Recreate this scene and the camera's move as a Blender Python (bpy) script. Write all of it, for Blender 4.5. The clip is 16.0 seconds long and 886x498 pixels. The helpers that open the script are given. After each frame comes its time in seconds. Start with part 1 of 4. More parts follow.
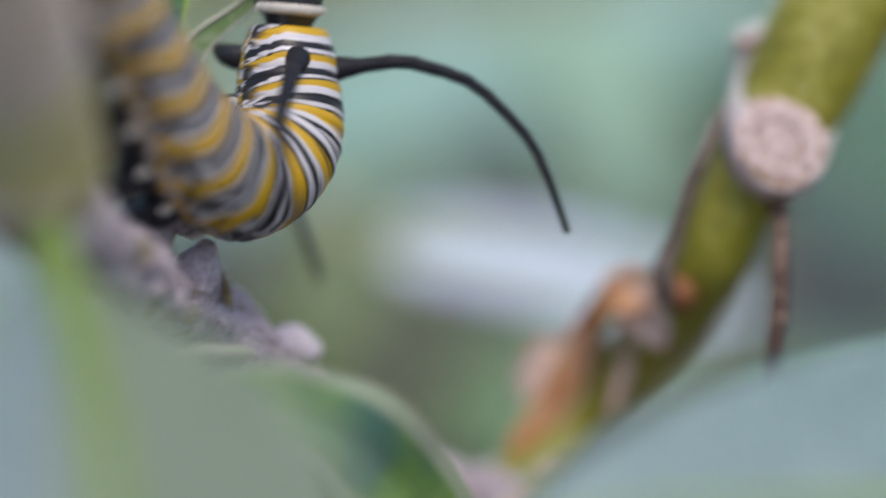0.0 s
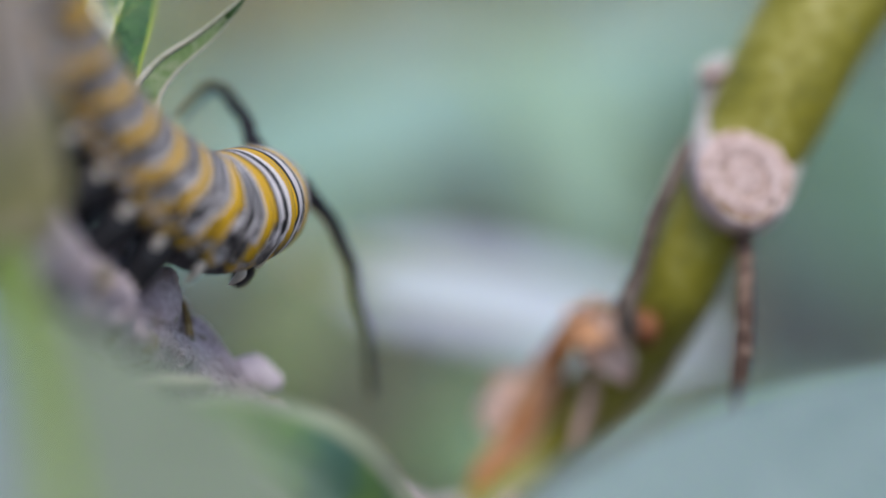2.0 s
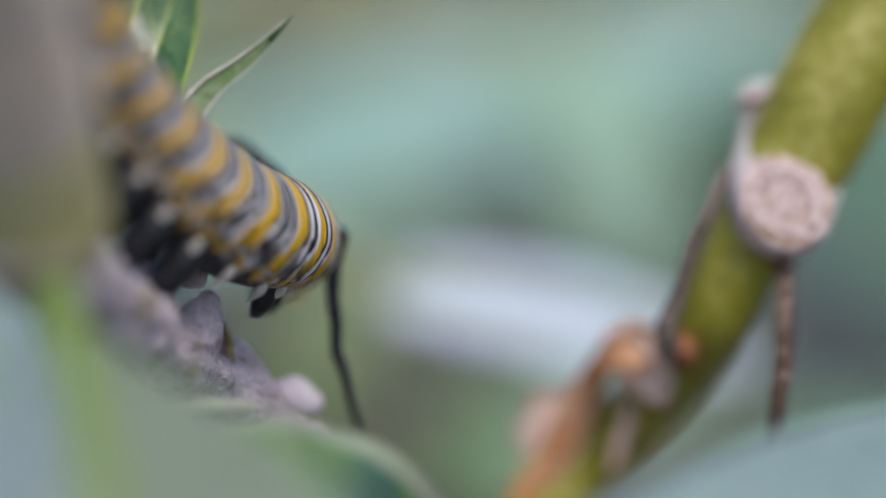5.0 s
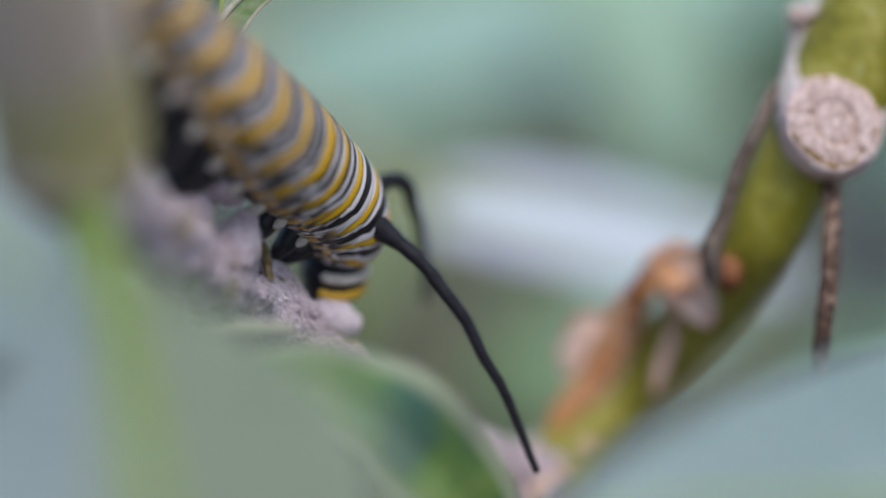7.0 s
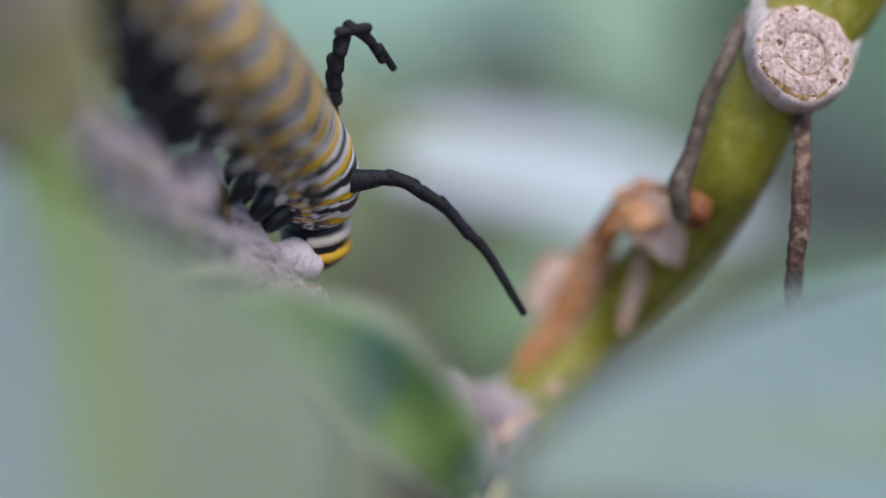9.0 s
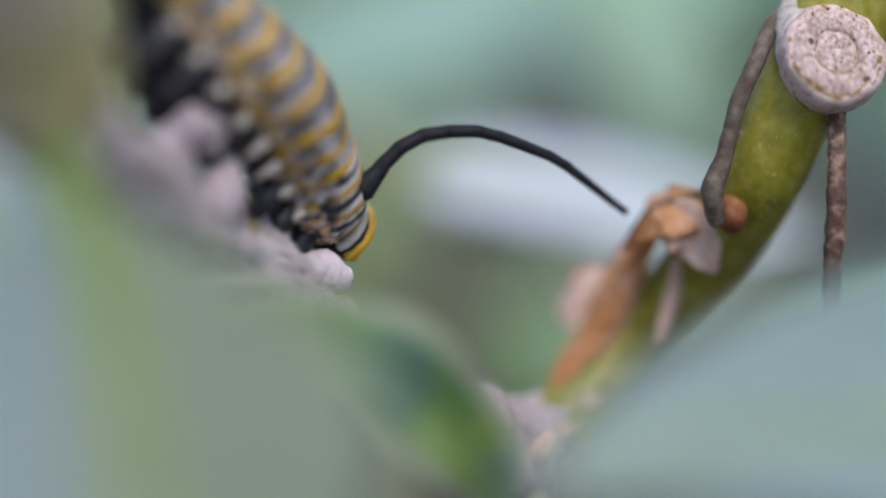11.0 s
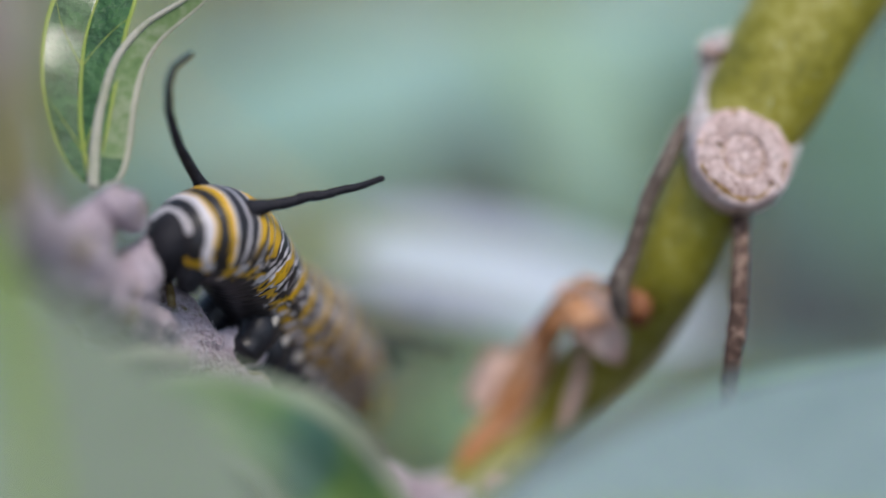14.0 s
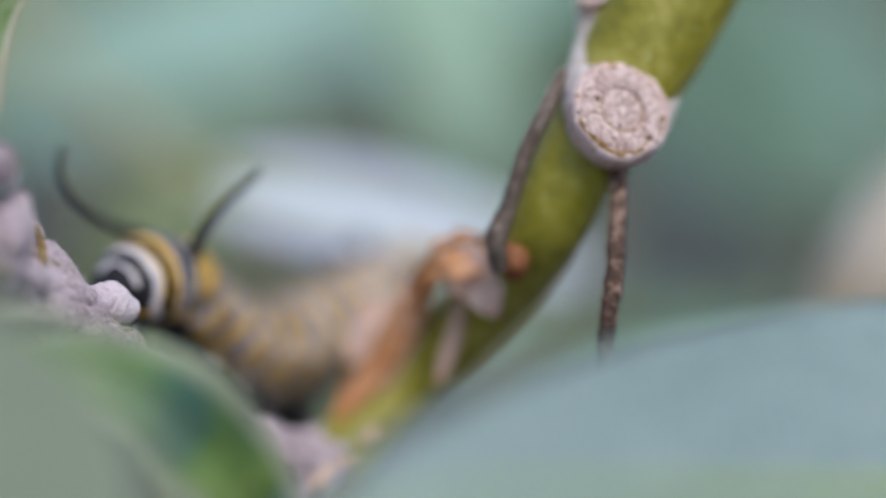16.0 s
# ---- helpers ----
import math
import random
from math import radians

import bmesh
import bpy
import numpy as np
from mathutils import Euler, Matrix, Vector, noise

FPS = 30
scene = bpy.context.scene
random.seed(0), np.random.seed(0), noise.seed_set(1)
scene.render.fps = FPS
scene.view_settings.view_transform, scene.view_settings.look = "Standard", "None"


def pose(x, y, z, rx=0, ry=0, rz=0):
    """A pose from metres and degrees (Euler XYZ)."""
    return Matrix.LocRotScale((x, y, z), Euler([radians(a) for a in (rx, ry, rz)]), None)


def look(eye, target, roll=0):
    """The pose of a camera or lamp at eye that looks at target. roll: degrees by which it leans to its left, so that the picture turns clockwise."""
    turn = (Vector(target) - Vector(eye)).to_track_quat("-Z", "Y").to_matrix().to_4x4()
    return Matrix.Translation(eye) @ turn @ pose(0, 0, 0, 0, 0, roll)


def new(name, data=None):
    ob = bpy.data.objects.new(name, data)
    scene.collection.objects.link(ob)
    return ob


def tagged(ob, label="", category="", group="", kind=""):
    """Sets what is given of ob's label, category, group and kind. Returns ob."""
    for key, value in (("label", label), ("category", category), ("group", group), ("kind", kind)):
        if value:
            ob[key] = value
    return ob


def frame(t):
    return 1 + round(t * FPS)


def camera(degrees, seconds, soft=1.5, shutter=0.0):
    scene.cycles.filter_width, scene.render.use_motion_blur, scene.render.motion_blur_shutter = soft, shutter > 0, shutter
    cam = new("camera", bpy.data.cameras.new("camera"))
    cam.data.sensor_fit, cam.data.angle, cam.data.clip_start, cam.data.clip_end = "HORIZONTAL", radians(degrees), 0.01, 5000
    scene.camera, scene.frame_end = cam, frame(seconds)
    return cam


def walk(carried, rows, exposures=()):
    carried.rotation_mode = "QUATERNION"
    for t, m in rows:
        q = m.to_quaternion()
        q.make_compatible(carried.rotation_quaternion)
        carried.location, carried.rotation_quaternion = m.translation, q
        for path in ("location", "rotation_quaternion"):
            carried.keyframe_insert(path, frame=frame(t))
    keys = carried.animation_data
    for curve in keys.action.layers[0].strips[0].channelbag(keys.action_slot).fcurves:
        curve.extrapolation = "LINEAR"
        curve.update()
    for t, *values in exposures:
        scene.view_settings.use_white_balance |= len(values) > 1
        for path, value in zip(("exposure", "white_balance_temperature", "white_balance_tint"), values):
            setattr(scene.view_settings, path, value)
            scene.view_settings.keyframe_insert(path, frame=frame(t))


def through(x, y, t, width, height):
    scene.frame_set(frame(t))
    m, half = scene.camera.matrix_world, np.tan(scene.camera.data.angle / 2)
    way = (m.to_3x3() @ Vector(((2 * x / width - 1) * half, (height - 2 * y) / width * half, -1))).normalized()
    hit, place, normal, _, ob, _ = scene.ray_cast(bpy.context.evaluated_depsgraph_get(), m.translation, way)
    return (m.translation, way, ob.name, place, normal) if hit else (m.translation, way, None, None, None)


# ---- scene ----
# A striped caterpillar crawling down a milkweed stem, seen from a hand's width away.
# Plan in millimetres: u to the right, v away from the lens, w up; STAGE lays the plan into the world.
STAGE = pose(0, 0, 0.36, -12, 0, 0)
MM = 0.001


def spot(p):
    """A place of the plan in the world."""
    return STAGE @ (Vector(p) * MM)


PATH = [
    (0, (-0.10, -152.71, -0.50), (17.48, -3.81, -4.82), -1.04),
    (0.5, (-0.15, -153.24, -0.01), (22.73, -5.00, -1.79), -0.95),
    (1, (0.53, -152.70, 0.55), (21.55, -4.20, -1.28), -0.82),
    (1.5, (0.20, -152.22, -0.18), (19.15, -3.43, -2.33), -0.53),
    (2, (0.34, -151.87, -1.21), (19.79, -3.15, -3.05), -0.57),
    (2.5, (-0.37, -152.22, -2.17), (18.51, -3.41, -1.76), 0.07),
    (3, (-0.78, -149.93, -3.94), (21.65, -1.64, -1.68), -0.12),
    (3.2, (-0.90, -150.40, -2.40), (16.79, -1.45, -2.03), -0.01),
    (5.3, (-1.10, -151.86, 1.35), (17.40, -3.06, -2.66), -0.21),
    (5.5, (-0.81, -151.19, 1.29), (15.39, -2.15, -3.64), 0.29),
    (6, (-0.78, -150.37, 1.45), (14.61, -1.28, -4.57), 0.33),
    (6.5, (-1.04, -149.65, 1.98), (13.96, -0.59, -5.50), 0.27),
    (7, (-0.51, -149.84, 2.81), (15.17, -0.94, -6.36), 0.18),
    (7.5, (-1.69, -148.94, 3.07), (15.87, -0.33, -7.23), 0.33),
    (8, (-2.22, -147.92, 1.62), (17.26, 0.48, -8.19), -0.06),
    (8.5, (-1.58, -147.32, 0.64), (16.57, 1.23, -9.58), -0.20),
    (8.7, (-1.17, -146.92, 1.11), (17.10, 1.53, -10.30), -0.37),
    (10.8, (0.22, -143.89, -1.08), (16.81, 4.95, -9.63), -1.55),
    (11, (0.58, -144.54, -2.40), (16.13, 4.48, -9.72), -1.71),
    (11.5, (1.05, -145.10, -1.63), (17.23, 3.90, -7.84), -0.08),
    (12, (1.26, -148.00, -0.36), (18.39, 0.96, -4.59), 0.66),
    (12.5, (1.49, -147.40, -0.75), (19.48, 1.43, -5.87), 0.50),
    (13, (1.37, -147.18, -1.39), (18.86, 1.74, -5.64), 0.67),
    (13.5, (1.82, -147.78, -1.38), (18.74, 1.20, -5.68), 0.60),
    (14, (2.08, -148.90, -0.21), (20.84, -0.15, -4.59), 0.64),
    (14.5, (1.25, -148.29, -0.11), (22.78, 0.08, -4.94), 0.49),
    (15, (0.39, -146.84, 2.35), (22.69, 1.27, -5.71), 1.13),
    (15.5, (0.75, -147.81, 3.64), (23.98, 0.09, -5.64), 1.12),
    (16, (1.91, -147.49, 2.16), (28.25, -0.12, -7.21), 0.96),
]
cam = camera(19.77, 16.0, shutter=0.4)
cam.data.dof.use_dof = True
cam.data.dof.focus_distance = 0.149
cam.data.dof.aperture_fstop = 5.7
cam.data.dof.aperture_blades = 0


def aim(eye, target, roll):
    """A camera pose of the plan, as look() gives it, laid into the world."""
    ahead = (Vector(target) - Vector(eye)).normalized()
    level = ahead.cross(Vector((0, 0, 1))).normalized()
    above = level.cross(ahead)
    c, s = math.cos(radians(roll)), math.sin(radians(roll))
    right, up = c * level + s * above, c * above - s * level
    m = Matrix((right, up, -ahead)).transposed().to_4x4()
    m.translation = Vector(eye) * MM
    return STAGE @ m


walk(cam, [(t, aim(eye, target, roll)) for t, eye, target, roll in PATH])

# ---- light: bright shade under a hazy sky ----
SUN_UP, SUN_TURN = 62, 165
world = bpy.data.worlds.new("sky")
scene.world = world
world.use_nodes = True
nodes, links = world.node_tree.nodes, world.node_tree.links
sky = nodes.new("ShaderNodeTexSky")
sky.sky_type, sky.sun_disc = "NISHITA", False
sky.sun_elevation, sky.sun_rotation = radians(SUN_UP), radians(SUN_TURN)
sky.air_density, sky.dust_density, sky.ozone_density = 1.0, 2.1, 1.2
links.new(sky.outputs[0], nodes["Background"].inputs[0])
nodes["Background"].inputs[1].default_value = 0.145
sun = new("sun", bpy.data.lights.new("sun", "SUN"))
sun.data.energy, sun.data.angle, sun.data.color = 1.4, radians(20), (1.0, 0.93, 0.85)
a, e = radians(SUN_TURN), radians(SUN_UP)
way = Vector((math.sin(a) * math.cos(e), math.cos(a) * math.cos(e), math.sin(e)))
sun.matrix_world = look(way * 3, (0, 0, 0))
scene.view_settings.exposure = 0.05


# ---- materials ----
def material(name, colours, grain=800.0, blotch=90.0, rough=0.5, bump=0.3, depth=0.00015, spread=0.5,
             coat=0.0, gloss=0.25, sheen=0.0, through=0.0, speck=None):
    """A surface of two or three colours mixed by coarse blotches and fine grain, with relief. Scales are per metre."""
    mat = bpy.data.materials.new(name)
    mat.use_nodes = True
    n, l = mat.node_tree.nodes, mat.node_tree.links
    b = n["Principled BSDF"]
    where = n.new("ShaderNodeTexCoord")
    big, fine = n.new("ShaderNodeTexNoise"), n.new("ShaderNodeTexNoise")
    for node, scale, detail in ((big, blotch, 4.0), (fine, grain, 6.0)):
        node.inputs["Scale"].default_value, node.inputs["Detail"].default_value = scale, detail
        l.new(where.outputs["Object"], node.inputs["Vector"])
    mix = n.new("ShaderNodeMix")
    mix.data_type = "FLOAT"
    mix.inputs[0].default_value = spread
    l.new(big.outputs[0], mix.inputs[2]), l.new(fine.outputs[0], mix.inputs[3])
    ramp = n.new("ShaderNodeValToRGB")
    while len(ramp.color_ramp.elements) < len(colours):
        ramp.color_ramp.elements.new(0.5)
    for k, colour in enumerate(colours):
        el = ramp.color_ramp.elements[k]
        el.position, el.color = 0.36 + 0.28 * k / max(1, len(colours) - 1), (*colour, 1)
    l.new(mix.outputs[0], ramp.inputs[0])
    colour = ramp.outputs[0]
    if speck:
        dots = n.new("ShaderNodeTexNoise")
        dots.inputs["Scale"].default_value, dots.inputs["Detail"].default_value = speck[1], 3.0
        l.new(where.outputs["Object"], dots.inputs["Vector"])
        cut = n.new("ShaderNodeMapRange")
        cut.inputs[1].default_value, cut.inputs[2].default_value = speck[2], speck[2] + 0.06
        l.new(dots.outputs[0], cut.inputs[0])
        over = n.new("ShaderNodeMix")
        over.data_type = "RGBA"
        over.inputs[7].default_value = (*speck[0], 1)
        l.new(cut.outputs[0], over.inputs[0]), l.new(colour, over.inputs[6])
        colour = over.outputs[2]
    l.new(colour, b.inputs["Base Color"])
    b.inputs["Roughness"].default_value = rough
    b.inputs["Coat Weight"].default_value, b.inputs["Coat Roughness"].default_value = coat, gloss
    b.inputs["Sheen Weight"].default_value = sheen
    if through:
        b.inputs["Subsurface Weight"].default_value = through
        b.inputs["Subsurface Radius"].default_value = (0.6, 1.0, 0.4)
        b.inputs["Subsurface Scale"].default_value = 0.0006
    relief = n.new("ShaderNodeBump")
    relief.inputs["Strength"].default_value, relief.inputs["Distance"].default_value = bump, depth
    l.new(fine.outputs[0], relief.inputs["Height"]), l.new(relief.outputs[0], b.inputs["Normal"])
    return mat


def skin_material(name, marks, belly, drift=0.34, jags=1.0):
    """Caterpillar skin: bands along the body by the mesh's own map (x: segments from the rear, y: from back to belly)."""
    mat = material(name, [(0.5, 0.5, 0.5), (0.6, 0.6, 0.6)], grain=1500, blotch=400, rough=0.42, bump=0.25, depth=0.0001, coat=0.15)
    n, l = mat.node_tree.nodes, mat.node_tree.links
    b = n["Principled BSDF"]
    uv, split, where = n.new("ShaderNodeUVMap"), n.new("ShaderNodeSeparateXYZ"), n.new("ShaderNodeTexCoord")
    l.new(uv.outputs[0], split.inputs[0])
    wobble = n.new("ShaderNodeTexNoise")
    wobble.inputs["Scale"].default_value, wobble.inputs["Detail"].default_value = 2.2, 2.0
    l.new(uv.outputs[0], wobble.inputs["Vector"])
    shift = n.new("ShaderNodeMath")
    shift.operation = "MULTIPLY_ADD"
    shift.inputs[1].default_value = drift
    jag, side, jagged, along = n.new("ShaderNodeTexNoise"), n.new("ShaderNodeMapRange"), n.new("ShaderNodeMath"), n.new("ShaderNodeMath")
    jag.inputs["Scale"].default_value, jag.inputs["Detail"].default_value = 5.5, 1.0
    l.new(uv.outputs[0], jag.inputs["Vector"]), l.new(split.outputs[1], side.inputs[0])
    side.inputs[1].default_value, side.inputs[2].default_value, side.inputs[4].default_value = 0.32, 0.62, jags
    jagged.operation, along.operation = "MULTIPLY", "ADD"
    l.new(jag.outputs[0], jagged.inputs[0]), l.new(side.outputs[0], jagged.inputs[1])
    l.new(jagged.outputs[0], along.inputs[0]), l.new(split.outputs[0], along.inputs[1])
    l.new(wobble.outputs[0], shift.inputs[0]), l.new(along.outputs[0], shift.inputs[2])
    part_of = n.new("ShaderNodeMath")
    part_of.operation = "FRACT"
    l.new(shift.outputs[0], part_of.inputs[0])
    ramp = n.new("ShaderNodeValToRGB")
    ramp.color_ramp.interpolation = "LINEAR"
    edge = 0.012
    stops = []
    for k, (start, colour) in enumerate(marks):
        end = marks[k + 1][0] if k + 1 < len(marks) else 1.0
        stops += [(start + edge, colour), (end - edge, colour)]
    while len(ramp.color_ramp.elements) < len(stops):
        ramp.color_ramp.elements.new(0.5)
    for el, (place, colour) in zip(ramp.color_ramp.elements, stops):
        el.position, el.color = place, (*colour, 1)
    l.new(part_of.outputs[0], ramp.inputs[0])
    # a dark belly with a ragged upper border
    ragged = n.new("ShaderNodeTexNoise")
    ragged.inputs["Scale"].default_value, ragged.inputs["Detail"].default_value = 5.0, 3.0
    l.new(uv.outputs[0], ragged.inputs["Vector"])
    low = n.new("ShaderNodeMath")
    low.operation = "MULTIPLY_ADD"
    low.inputs[1].default_value = 0.22
    l.new(ragged.outputs[0], low.inputs[0]), l.new(split.outputs[1], low.inputs[2])
    cut = n.new("ShaderNodeMapRange")
    cut.inputs[1].default_value, cut.inputs[2].default_value = belly, belly + 0.05
    l.new(low.outputs[0], cut.inputs[0])
    # the flanks are broken into patches by dark ticks
    ticks = n.new("ShaderNodeTexNoise")
    ticks.inputs["Scale"].default_value, ticks.inputs["Detail"].default_value = 4.2, 1.0
    l.new(uv.outputs[0], ticks.inputs["Vector"])
    tick, flank, both, dim = (n.new("ShaderNodeMapRange"), n.new("ShaderNodeMapRange"), n.new("ShaderNodeMath"), n.new("ShaderNodeMath"))
    tick.inputs[1].default_value, tick.inputs[2].default_value = 0.50, 0.53
    flank.inputs[1].default_value, flank.inputs[2].default_value = 0.40, 0.56
    l.new(ticks.outputs[0], tick.inputs[0]), l.new(split.outputs[1], flank.inputs[0])
    both.operation, dim.operation = "MULTIPLY", "MAXIMUM"
    l.new(tick.outputs[0], both.inputs[0]), l.new(flank.outputs[0], both.inputs[1])
    l.new(both.outputs[0], dim.inputs[0]), l.new(cut.outputs[0], dim.inputs[1])
    dark = n.new("ShaderNodeMix")
    dark.data_type = "RGBA"
    dark.inputs[7].default_value = (0.022, 0.02, 0.022, 1)
    l.new(dim.outputs[0], dark.inputs[0]), l.new(ramp.outputs[0], dark.inputs[6])
    # a row of yellow and cream folds above the belly
    twice, fold_at, row = n.new("ShaderNodeMath"), n.new("ShaderNodeMath"), n.new("ShaderNodeValToRGB")
    twice.operation, fold_at.operation = "MULTIPLY", "FRACT"
    twice.inputs[1].default_value = 2.0
    l.new(shift.outputs[0], twice.inputs[0]), l.new(twice.outputs[0], fold_at.inputs[0])
    hues = [(0.0, YELLOW), (0.42, YELLOW), (0.47, WHITE), (0.72, WHITE), (0.77, BLACK), (0.96, BLACK), (1.0, YELLOW)]
    while len(row.color_ramp.elements) < len(hues):
        row.color_ramp.elements.new(0.5)
    for el, (place, hue) in zip(row.color_ramp.elements, hues):
        el.position, el.color = place, (*hue, 1)
    l.new(fold_at.outputs[0], row.inputs[0])
    top, bottom, inside, lappets = n.new("ShaderNodeMapRange"), n.new("ShaderNodeMapRange"), n.new("ShaderNodeMath"), n.new("ShaderNodeMix")
    top.inputs[1].default_value, top.inputs[2].default_value = 0.70, 0.72
    bottom.inputs[1].default_value, bottom.inputs[2].default_value = 0.81, 0.79
    l.new(low.outputs[0], top.inputs[0]), l.new(low.outputs[0], bottom.inputs[0])
    inside.operation, lappets.data_type = "MULTIPLY", "RGBA"
    l.new(top.outputs[0], inside.inputs[0]), l.new(bottom.outputs[0], inside.inputs[1])
    l.new(inside.outputs[0], lappets.inputs[0]), l.new(dark.outputs[2], lappets.inputs[6]), l.new(row.outputs[0], lappets.inputs[7])
    l.new(lappets.outputs[2], b.inputs["Base Color"])
    return mat


BLACK, WHITE, YELLOW = (0.014, 0.013, 0.016), (0.74, 0.70, 0.73), (0.70, 0.41, 0.012)
SKIN = skin_material("striped skin", [(0.0, YELLOW), (0.31, BLACK), (0.38, WHITE), (0.47, BLACK), (0.69, WHITE), (0.80, BLACK), (0.91, WHITE)], 0.80, 0.2)
SKIN_FOLD = skin_material("finely striped skin", [(0.0, WHITE), (0.05, YELLOW), (0.40, BLACK), (0.53, WHITE), (0.72, BLACK), (0.90, WHITE)], 0.86, 0.25)
SKIN_ENDS = skin_material("boldly striped skin", [(0.0, WHITE), (0.12, YELLOW), (0.37, BLACK), (0.42, WHITE), (0.56, BLACK), (0.86, WHITE)], 0.86, 0.2)
SKIN_REAR = skin_material("broadly banded rear skin", [(0.0, BLACK), (0.17, WHITE), (0.29, YELLOW), (0.33, BLACK), (0.47, YELLOW), (0.55, WHITE), (0.58, BLACK), (0.69, WHITE), (0.725, BLACK), (0.81, WHITE),
                                                       (0.84, YELLOW), (0.92, BLACK), (0.97, WHITE)], 0.86, 0.1, 0.15)
HORN = material("black horny skin", [(0.012, 0.012, 0.016), (0.03, 0.03, 0.036)], grain=3000, blotch=500, rough=0.38, bump=0.4, coat=0.2)
FEELER = material("matt black feeler skin", [(0.012, 0.012, 0.017), (0.028, 0.028, 0.036)], grain=5000, blotch=700, rough=0.55, bump=0.6)
PALE_SKIN = material("cream skin", [(0.6, 0.55, 0.48), (0.78, 0.72, 0.66)], grain=2500, blotch=600, rough=0.5)
YELLOW_SKIN = material("yellow skin", [(0.62, 0.34, 0.015), (0.78, 0.47, 0.03)], grain=2500, blotch=600, rough=0.45)
for horn, shine in ((HORN, 0.35), (FEELER, 0.22)):
    horn.node_tree.nodes["Principled BSDF"].inputs["Specular IOR Level"].default_value = shine
STEM_GREEN = material("olive green stem skin", [(0.19, 0.183, 0.012), (0.305, 0.282, 0.024), (0.44, 0.405, 0.095)], grain=900, blotch=230, rough=0.5,
                      bump=0.35, coat=0.1, speck=((0.42, 0.42, 0.18), 2400, 0.65))
STEM_OLIVE = material("brownish olive stem skin", [(0.42, 0.37, 0.15), (0.54, 0.48, 0.24), (0.66, 0.58, 0.45)], grain=700, blotch=120, rough=0.55)
STEM_TAN = material("tan downy bark", [(0.48, 0.37, 0.28), (0.64, 0.51, 0.42), (0.76, 0.64, 0.56)], grain=1400, blotch=150, rough=0.8, sheen=0.3)
STEM_PALE = material("pale brown stem skin", [(0.36, 0.30, 0.16), (0.5, 0.43, 0.33), (0.6, 0.54, 0.47)], grain=700, blotch=120, rough=0.6)
WOOL = material("woolly mauve-grey bark", [(0.31, 0.23, 0.26), (0.54, 0.435, 0.495), (0.77, 0.67, 0.74)], grain=3200, blotch=300, rough=0.9, bump=1.0,
                depth=0.0004, sheen=0.4, speck=((0.24, 0.19, 0.10), 420, 0.6))
THREAD = material("white plant wool", [(0.62, 0.56, 0.59), (0.82, 0.77, 0.80)], grain=2000, blotch=300, rough=0.9, bump=0.0)
SEAM = material("brownish olive scale edge", [(0.16, 0.10, 0.03), (0.30, 0.20, 0.07), (0.42, 0.32, 0.16)], grain=2200, blotch=400, rough=0.8, bump=1.0)
BUD_WOOL = material("pale pink downy bud", [(0.50, 0.41, 0.46), (0.70, 0.60, 0.66), (0.82, 0.74, 0.79)], grain=2600, blotch=420, rough=0.85, bump=0.5, depth=0.0002, sheen=0.3, speck=((0.46, 0.34, 0.3), 700, 0.70))
BARK = material("brown dead bark", [(0.055, 0.033, 0.024), (0.13, 0.078, 0.058), (0.42, 0.29, 0.22)], grain=1800, blotch=260, rough=0.85, bump=1.0, depth=0.0003)
BARK_DARK = material("dark brown dead stalk skin", [(0.075, 0.052, 0.04), (0.145, 0.108, 0.085), (0.25, 0.205, 0.17)], grain=1600, blotch=260, rough=0.7, bump=0.8)
SCAR = material("corky pale scar", [(0.56, 0.38, 0.33), (0.80, 0.61, 0.575), (0.89, 0.75, 0.73)], grain=2600, blotch=600, rough=0.8, bump=0.6,
                depth=0.00016, speck=((0.42, 0.25, 0.10), 800, 0.60))
SCAR_FACE = material("grainy grey-brown scar face", [(0.38, 0.26, 0.23), (0.65, 0.49, 0.455), (0.85, 0.71, 0.69)], grain=3600, blotch=900, rough=0.85, bump=0.7,
                     depth=0.00012, spread=0.6, speck=((0.15, 0.085, 0.04), 1900, 0.63))
SCAR_RUST = material("rusty torn cork edge", [(0.20, 0.11, 0.04), (0.40, 0.25, 0.11), (0.62, 0.46, 0.34)], grain=2600, blotch=900, rough=0.9, bump=1.0, depth=0.0003)
SCAR_DARK = material("brown cork ring", [(0.09, 0.05, 0.03), (0.22, 0.145, 0.10), (0.40, 0.31, 0.26)], grain=2600, blotch=900, rough=0.9, bump=1.0, depth=0.0003)
WHITE_WOOL = material("white downy node skin", [(0.42, 0.34, 0.29), (0.66, 0.59, 0.56), (0.82, 0.77, 0.77)], grain=2400, blotch=400, rough=0.9, bump=0.8,
                      sheen=0.4, speck=((0.42, 0.27, 0.08), 650, 0.66))
DRY = material("papery orange-brown dead leaf", [(0.38, 0.14, 0.045), (0.66, 0.30, 0.12), (0.78, 0.48, 0.32)], grain=1500, blotch=260, rough=0.7, bump=0.8, depth=0.0003)
BUD = material("red-brown bud", [(0.16, 0.05, 0.02), (0.30, 0.11, 0.04), (0.42, 0.2, 0.09)], grain=1500, blotch=300, rough=0.6, bump=0.8)
DRY_PALE = material("papery pale dead leaf", [(0.60, 0.34, 0.24), (0.84, 0.56, 0.44), (0.90, 0.72, 0.63)], grain=1500, blotch=300, rough=0.7, bump=0.8)
